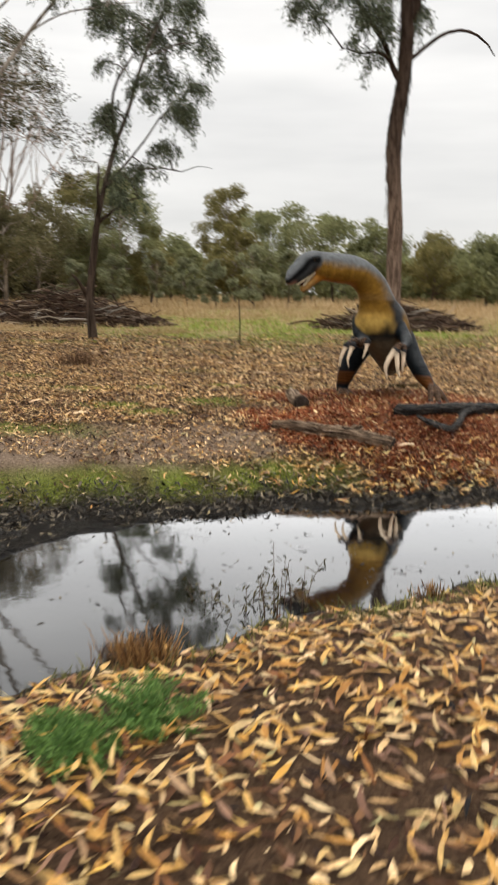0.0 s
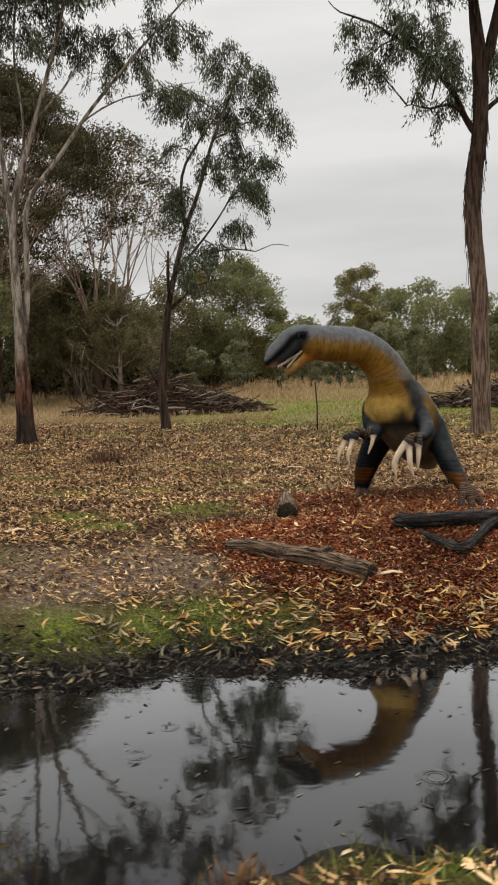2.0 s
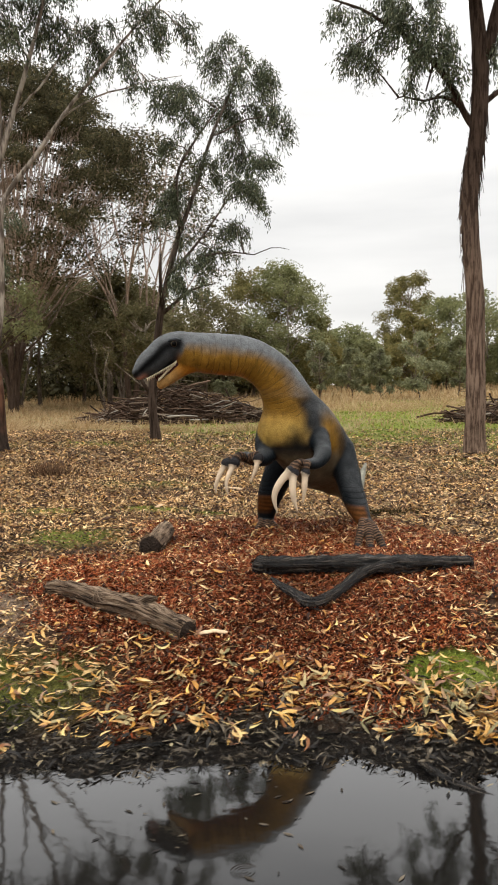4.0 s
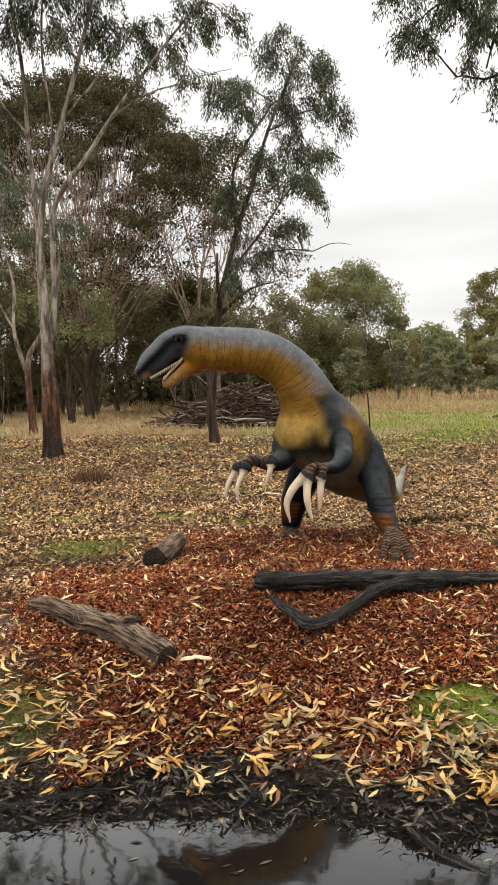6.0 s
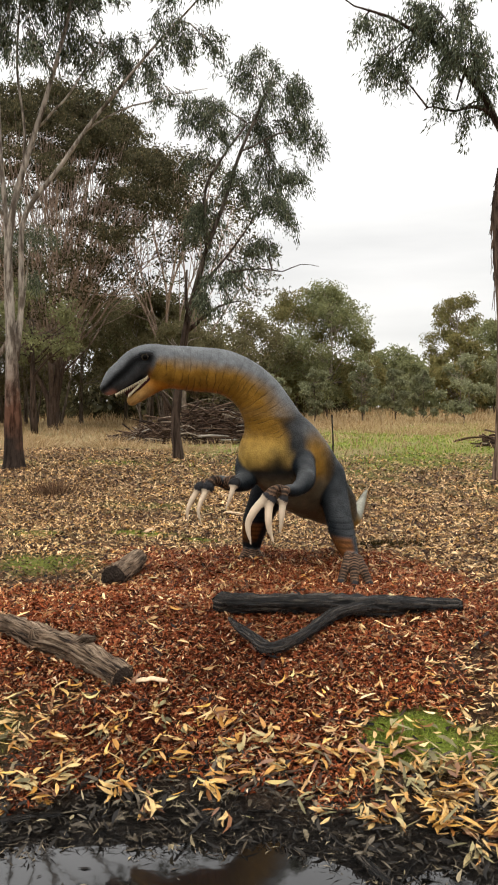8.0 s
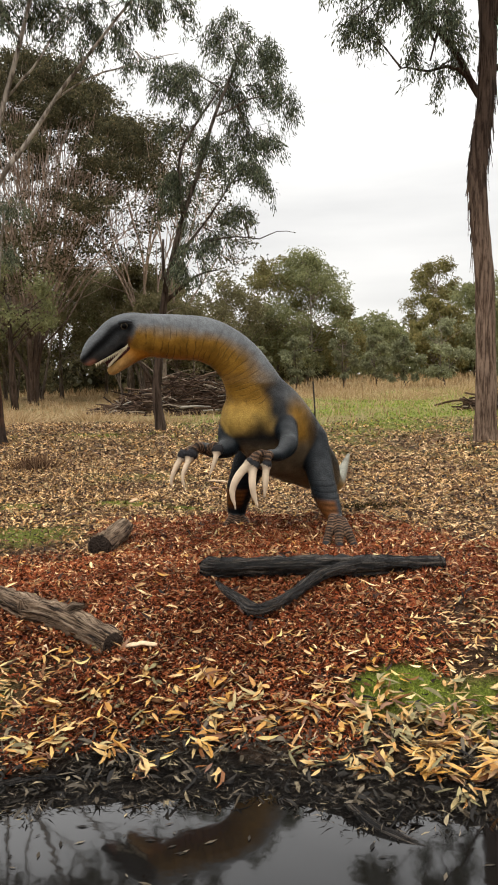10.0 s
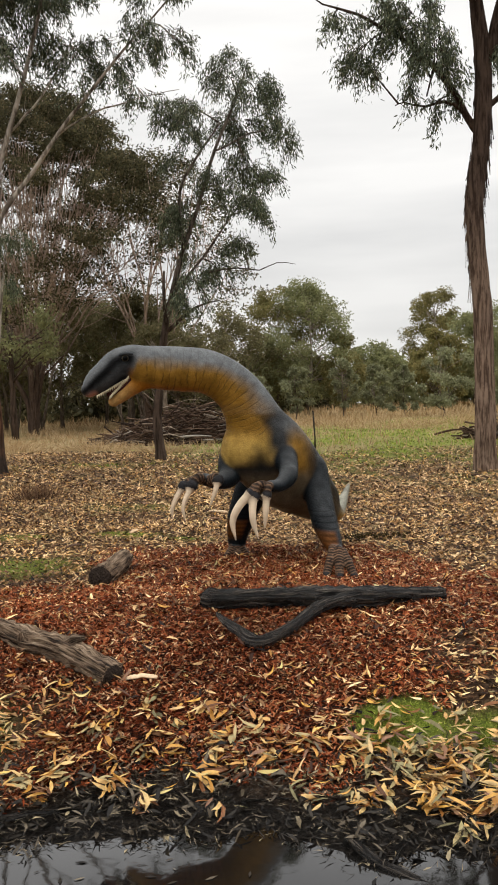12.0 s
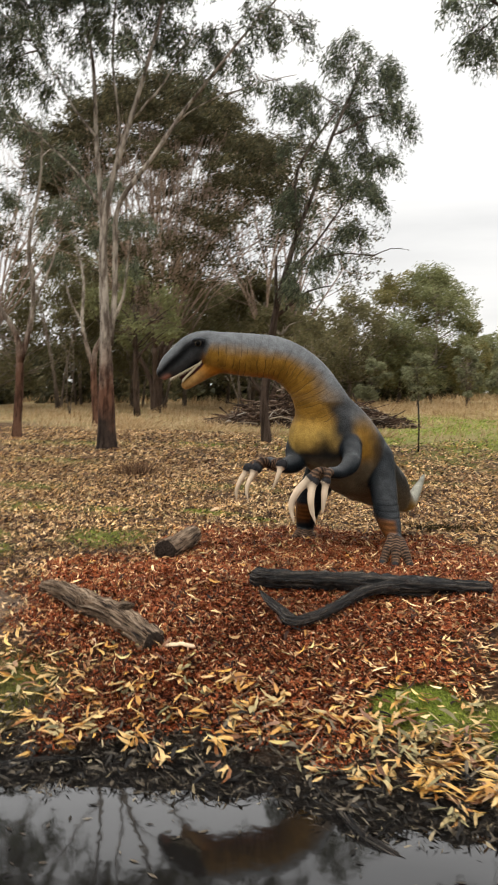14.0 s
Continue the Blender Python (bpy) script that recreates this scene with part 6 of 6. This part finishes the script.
hay = Geo()
p = scatter(20000, -24, 24, 43, 66, lambda x, y: (1 - 0.9 * zone_green(x, y)) * np.clip(2.4 * clumpy(x, y, 0.5) - 0.95, 0, 1), R)
grass(hay, p, 0.4, R, 0.4, 0.02)
p = scatter(70000, -40, 30, 26, 75, lambda x, y: zone_pasture(x, y) * (1 - 0.85 * zone_green(x, y)) * (0.3 + 0.7 * clumpy(x, y, 0.35)), R)
grass(hay, p, 0.24, R, 0.5, 0.014)
p = scatter(22000, -62, 34, 60, 104, lambda x, y: np.clip(2.0 * clumpy(x, y, 0.3) - 0.4, 0.1, 1), R)
grass(hay, p, 0.62, R, 0.3, 0.03)
stuff("dry_grass", hay, M_STRAW, "straw-coloured dry pasture grass", "grass")

# ---- plants, sticks and bark on the ground ----


def herb(x, y, wide, tall, seed):
    """A feathery green herb: leaning stems set with small leaflets."""
    rng = np.random.default_rng(seed)
    root = tagged(new("herb"), "low feathery green herb growing through fallen leaves", "plant", "herbs on the near bank")
    root.location = (x, y, float(height(x, y)))
    lf = Geo()
    for _ in range(70):
        st = Geo()
        a, q = rng.random() * 6.28, rng.random() ** 0.6
        tip = np.array([math.cos(a) * wide * q, math.sin(a) * wide * q, tall * (0.5 + 0.6 * rng.random()) * (1.1 - 0.5 * q)])
        p = spline(np.array([tip * [0.25, 0.25, 0], tip * [0.55, 0.55, 0.7], tip]), 0.03)
        tube(st, p, np.linspace(0.0025, 0.001, len(p)), 4, 0, rng=rng)
        part("stem", st, M_HERB, root)
        k_ = np.repeat(np.arange(1, len(p)), 7)
        pos = p[k_] + rng.normal(size=(len(k_), 3)) * 0.008
        leaves(lf, pos, rng.normal(size=(len(k_), 3)) + [0, 0, 0.5], 0.035 * (0.6 + 0.8 * rng.random(len(k_))), 0.004, rng)
    tagged(part("foliage", lf, M_HERB, root), kind="stuff")


herb(-0.44, 2.92, 0.27, 0.16, 1)
herb(-0.66, 2.60, 0.2, 0.11, 2)
herb(-0.80, 2.85, 0.15, 0.09, 3)


def weed(x, y, count, tall, seed):
    """A spindly water weed: a few upright stems with drooping brown-green leaves."""
    rng = np.random.default_rng(seed)
    root = tagged(new("water_weed"), "spindly brown-green weed standing in shallow water", "plant", "weeds in the puddle")
    root.location = (x, y, float(height(x, y)))
    lf = Geo()
    for _ in range(count):
        o = rng.normal(size=2) * 0.09
        tip = np.array([o[0] * 1.6, o[1] * 1.6, tall * (0.5 + 0.6 * rng.random())])
        p = spline(np.array([[o[0], o[1], 0], [o[0] * 1.2, o[1] * 1.2, tip[2] * 0.6], tip]), 0.04)
        st = Geo()
        tube(st, p, np.linspace(0.003, 0.0012, len(p)), 4, 0, rng=rng)
        part("stem", st, M_STICK, root)
        k_ = np.repeat(np.arange(2, len(p)), 3)
        leaves(lf, p[k_] + rng.normal(size=(len(k_), 3)) * 0.006, rng.normal(size=(len(k_), 3)) + [0, 0, -0.3], 0.045 * (0.5 + rng.random(len(k_))), 0.006, rng)
    tagged(part("foliage", lf, M_WEED, root), kind="stuff")


M_WEED = leaf_material("weed_leaves", [(0.0, (0.025, 0.022, 0.009)), (0.5, (0.060, 0.048, 0.020)), (1.0, (0.110, 0.096, 0.041))], 0.6, 0.2)
weed(0.13, 4.68, 9, 0.38, 5)
weed(-0.05, 4.82, 7, 0.28, 6)
weed(-0.28, 4.95, 8, 0.22, 7)
weed(0.30, 4.80, 5, 0.3, 8)


def tussock(x, y, wide, tall, count, mat, label, seed, long_=1.0, turn=0.0):
    rng = np.random.default_rng(seed)
    root = tagged(new("grass_tussock"), label, "grass", "tussocks")
    z0 = float(height(x, y))
    root.location = (x, y, z0)
    o = rng.normal(size=(count, 2)) * [wide * long_ * 0.4, wide * 0.4]
    ca, sa = math.cos(turn), math.sin(turn)
    o = np.stack([o[:, 0] * ca - o[:, 1] * sa, o[:, 0] * sa + o[:, 1] * ca], -1)
    g_ = Geo()
    d = np.stack([o[:, 0] * 2.2 + rng.normal(size=count) * 0.3, o[:, 1] * 2.2 + rng.normal(size=count) * 0.3, np.ones(count)], -1)
    leaves(g_, np.stack([o[:, 0], o[:, 1], np.full(count, -0.015)], -1), d, tall * (0.5 + 0.7 * rng.random(count)), 0.004 + 0.012 * wide * 0.2, rng, True)
    tagged(part("tuft", g_, mat, root), kind="stuff")


M_RUST = leaf_material("rusty_grass", [(0.0, (0.06, 0.026, 0.012)), (0.5, (0.2, 0.10, 0.035)), (1.0, (0.42, 0.25, 0.10))], 0.7, 0.15)
tussock(-0.62, 4.02, 0.24, 0.17, 260, M_RUST, "rusty brown dry grass tuft at the water's edge", 11)
tussock(-0.55, 3.85, 0.2, 0.15, 180, M_RUST, "rusty brown dry grass tuft at the water's edge", 12)
tussock(1.15, 4.95, 0.16, 0.1, 120, M_RUST, "rusty brown dry-coloured grass tuft at the water's edge", 14)
M_MOSS = leaf_material("olive_moss", [(0.0, (0.018, 0.016, 0.006)), (0.6, (0.045, 0.037, 0.013)), (1.0, (0.084, 0.060, 0.025))], 0.7, 0.1)
tussock(2.42, 13.0, 0.2, 0.085, 800, M_MOSS, "low dark olive mossy tussock behind the statue", 13, 3.2, 0.3)
for k_, (x, y, w_, h_) in enumerate([(-9.5, 30.0, 1.0, 0.5), (-6.0, 27.5, 0.8, 0.35), (-12.0, 29.0, 0.9, 0.45), (-3.0, 28.0, 0.8, 0.35), (-15.0, 33.0, 1.1, 0.5), (-1.5, 46.0, 1.6, 0.9), (1.5, 50.0, 1.8, 1.1), (6.5, 48.0, 1.5, 0.9), (-5.0, 49.0, 1.6, 0.9), (10.0, 45.0, 1.6, 1.0), (-9.0, 52.0, 1.6, 0.8), (4.0, 54.0, 1.8, 1.0), (9.0, 38.0, 1.2, 0.8)]):
    tussock(x, y, w_, h_, 500, M_STRAW, "pale dry grass tussock in the pasture", 20 + k_, 1.6)


def twig(pts, r, mat, label, seed):
    rng = np.random.default_rng(seed)
    x0, y0 = pts[0][:2]
    q = spline(np.array([(x - x0, y - y0, float(height(x, y)) + h) for x, y, h in pts]), 0.05)
    q[:, :2] += rng.normal(size=(len(q), 2)) * 0.006
    g_ = Geo()
    tube(g_, q, np.linspace(r, r * 0.35, len(q)), 7, 0.25, rng=rng)
    ob = new("fallen_branch", g_.mesh("fallen_branch", mat, True))
    ob.location = (x0, y0, 0)
    return tagged(ob, label, "branch", "fallen branches")


twig([(1.25, 7.42, 0.02), (1.57, 7.62, 0.03), (1.84, 7.76, 0.02)], 0.02, M_LOG_BLACK, "dark wet stick lying on bank mud", 1)
twig([(2.18, 8.42, 0.02), (2.24, 8.58, 0.03), (2.28, 8.76, 0.02)], 0.012, M_STICK, "thin brown twig lying on red mulch", 2)
twig([(2.42, 8.12, 0.02), (2.55, 8.26, 0.03), (2.72, 8.4, 0.02)], 0.013, M_STICK, "thin brown twig lying on red mulch", 3)
twig([(1.46, 34.9, 0.05), (2.2, 34.6, 0.22), (2.9, 34.5, 0.12), (3.5, 34.2, 0.05)], 0.04, M_STICK, "dead branch lying in green grass", 4)
twig([(2.4, 36.0, 0.05), (3.4, 35.6, 0.25), (4.2, 35.8, 0.08)], 0.04, M_STICK, "dead branch lying in green grass", 5)
for k_ in range(46):
    a, ln = R.random() * 6.28, 0.12 + 0.35 * R.random()
    x = R.uniform(-0.8, 4.2)
    y = float(shore_far(x)) + R.uniform(0.05, 1.0) if k_ < 30 else R.uniform(9.0, 16.0)
    twig([(x, y, 0.012), (x + ln * 0.5 * math.cos(a) + 0.02, y + ln * 0.5 * math.sin(a), 0.025), (x + ln * math.cos(a), y + ln * math.sin(a), 0.012)], 0.004 + 0.006 * R.random(), M_LOG_BLACK if k_ < 30 else M_STICK, "thin dark twig lying among fallen leaves", 50 + k_)


def bark_piece(x, y, long_, wide, turn, mat, label, seed):
    rng = np.random.default_rng(seed)
    g_ = Geo()
    u_ = np.linspace(-0.5, 0.5, 9)
    q = np.stack([np.cos(turn) * u_ * long_, np.sin(turn) * u_ * long_, 0.02 + 0.02 * np.cos(u_ * 3) + rng.normal(size=9) * 0.003], -1)
    side = np.array([-math.sin(turn), math.cos(turn), 0])
    wd = wide / 2 * np.sqrt(np.clip(1 - (2 * u_) ** 4, 0.05, 1)) * (1 + rng.normal(size=9) * 0.12)
    top, bot = [], []
    for s_ in (-1, -0.4, 0.4, 1):
        lift = np.array([0, 0, 0.012 * (1 - s_ * s_)])
        top.append(q + side * (wd * s_)[:, None] + lift)
        bot.append(q + side * (wd * s_)[:, None] + lift - [0, 0, 0.007])
    v = np.concatenate(top + bot)
    f_ = []
    for r_ in range(3):
        for k_ in range(8):
            f_.append((r_ * 9 + k_, r_ * 9 + k_ + 1, (r_ + 1) * 9 + k_ + 1, (r_ + 1) * 9 + k_))
            f_.append((36 + r_ * 9 + k_ + 1, 36 + r_ * 9 + k_, 36 + (r_ + 1) * 9 + k_, 36 + (r_ + 1) * 9 + k_ + 1))
    for k_ in range(8):
        f_ += [(k_ + 1, k_, 36 + k_, 36 + k_ + 1), (27 + k_, 27 + k_ + 1, 63 + k_ + 1, 63 + k_)]
    f_ += [(0, 9, 45, 36), (9, 18, 54, 45), (18, 27, 63, 54), (17, 8, 44, 53), (26, 17, 53, 62), (35, 26, 62, 71)]
    g_.add(v, np.array(f_))
    ob = new("bark_piece", g_.mesh("bark_piece", mat))
    ob.location = (x, y, float(height(x, y)))
    return tagged(ob, label, "bark", "shed bark pieces")


M_PALE_BARK = leaf_material("shed_bark_pale", [(0.0, (0.55, 0.38, 0.24)), (1.0, (0.66, 0.5, 0.34))], 0.7, 0.0, False)
M_BROWN_BARK = leaf_material("shed_bark_brown", [(0.0, (0.06, 0.035, 0.025)), (1.0, (0.2, 0.12, 0.08))], 0.8, 0.0, False)
bark_piece(1.66, 8.76, 0.2, 0.05, 0.35, M_PALE_BARK, "pale curled piece of shed bark beside a log", 1)
for k_ in range(60):
    x, y = R.uniform(-7, 7), R.uniform(9, 22)
    if zone_mulch(x, y) > 0.05:
        continue
    bark_piece(x, y, 0.12 + 0.22 * R.random(), 0.03 + 0.05 * R.random(), R.random() * 3.1, M_PALE_BARK if k_ % 4 == 0 else M_BROWN_BARK, "curled piece of shed gum bark on the litter", 60 + k_)
M_DEAD = leaf_material("dead_brown_grass", [(0.0, (0.05, 0.026, 0.016)), (0.5, (0.15, 0.085, 0.05)), (1.0, (0.3, 0.2, 0.12))], 0.8, 0.1)
tussock(-3.39, 16.04, 0.3, 0.3, 420, M_DEAD, "low brown dead tuft among fallen leaves", 17, 1.3)

# floating scraps and drowned leaves on the puddle
p = scatter(900, -1.5, 4.2, 4.5, 7.6, lambda x, y: ((shore_far(x) - y > 0.05) & (y - shore_near(x) > 0.05)) * clumpy(x, y, 1.5), R)
fl = Geo()
a = R.random(len(p)) * 6.28
ln = 0.02 + 0.05 * R.random(len(p))
d = np.stack([np.cos(a), np.sin(a)], -1)
q0, q1 = p - d * ln[:, None] / 2, p + d * ln[:, None] / 2
sd = np.stack([-d[:, 1], d[:, 0]], -1) * (ln * 0.14)[:, None]
zz = np.full((len(p), 1), WATER_Z + 0.004)
fl.add(np.stack([np.hstack([q0, zz]), np.hstack([p - sd, zz]), np.hstack([q1, zz]), np.hstack([p + sd, zz])], 1).reshape(-1, 3), np.arange(len(p) * 4).reshape(-1, 4))
stuff("floating_leaves", fl, M_LITTER_DARK, "small dark leaf scraps floating on the puddle", "leaf litter")

# rings of a few raindrops on the puddle
rings = Geo()
for k_ in range(11):
    x = R.uniform(-0.6, 3.9)
    y = float(shore_near(x)) + (float(shore_far(x)) - float(shore_near(x))) * R.uniform(0.2, 0.92)
    size = R.uniform(0.04, 0.085)
    for j_ in range(int(R.integers(1, 4))):
        rad_, w_ = size * (1 - 0.3 * j_), 0.009
        a = np.linspace(0, 2 * np.pi, 33)[:-1]
        c_ = np.stack([np.cos(a), np.sin(a)], -1)
        v = np.concatenate([np.hstack([np.array([x, y]) + c_ * (rad_ + o_), np.full((32, 1), WATER_Z + h_)]) for o_, h_ in ((-w_, 0.0004), (0, 0.0011), (w_, 0.0004))])
        q = np.arange(32)
        rings.add(v, np.concatenate([np.stack([q + 32 * (m_ + 1), (q + 1) % 32 + 32 * (m_ + 1), (q + 1) % 32 + 32 * m_, q + 32 * m_], -1) for m_ in (0, 1)]))
tagged(new("ripple", rings.mesh("ripple", M_WATER, True)), "faint raindrop rings on the dark puddle", "ripple", kind="stuff")

# bare pale saplings at the wood's edge
for k_, (x, y, top) in enumerate([(-13.9, 41.5, 4.6), (-21.5, 38.0, 5.0), (-24.5, 36.0, 5.5), (-11.2, 44.0, 4.2)]):
    far_tree("bare_sapling", x, y, top, 1.5, M_BARK_FAR, M_LEAF_FAR, "bare grey dead sapling at the edge of the wood", 400 + k_, low=0.35, stems=2, count=10, per=0, stem_r=0.03)

# ---- single fallen leaves that lie on top, on both banks ----
M_LEAF_ONE = leaf_material("single_leaves", [(0.0, (0.16, 0.075, 0.03)), (0.2, (0.50, 0.25, 0.05)), (0.45, (0.78, 0.47, 0.11)), (0.65, (0.80, 0.60, 0.27)), (0.82, (0.46, 0.42, 0.18)), (1.0, (0.60, 0.31, 0.08))], 0.42, 0.1, False)
shapes = []
for k_ in range(10):
    t_ = np.linspace(0, 1, 7)
    bend, curl = R.normal() * 0.10, R.normal() * 0.10 + 0.06
    wd = 0.085 * np.sin(np.pi * t_ ** 0.8) * (1 - 0.35 * t_) + 0.004
    mid_ = np.stack([t_ - 0.5, bend * 4 * t_ * (1 - t_), curl * 4 * (t_ - 0.5) ** 2], -1)
    side_ = np.stack([np.zeros(7), wd, 0.25 * wd], -1)
    low_ = side_ * [1, -1, 1]
    g = Geo()
    rows = np.arange(6)
    g.add(np.vstack([mid_ + side_, mid_, mid_ + low_]), np.vstack([np.stack([rows, rows + 7, rows + 8, rows + 1], -1), np.stack([rows + 7, rows + 14, rows + 15, rows + 8], -1)]))
    shapes.append(g.mesh("fallen_leaf", M_LEAF_ONE, True))
for k_ in range(290):
    if k_ < 150:
        x = R.uniform(0.2, 4.3)
        y = float(shore_far(x)) + 0.25 + 1.1 * R.random() ** 1.3
    else:
        x = R.uniform(-1.4, 2.6)
        y = float(shore_near(x)) - 0.15 - 2.2 * R.random()
    ob = new("fallen_leaf", shapes[k_ % 10])
    ob.parent = ground
    ob.location = (x, y, float(height(x, y)) + 0.035 + 0.02 * R.random())
    ob.rotation_euler = (R.normal() * 0.25, R.normal() * 0.2, R.random() * 6.28)
    q = 0.08 + 0.05 * R.random()
    ob.scale = (q, q * (0.8 + 0.5 * R.random()), q)
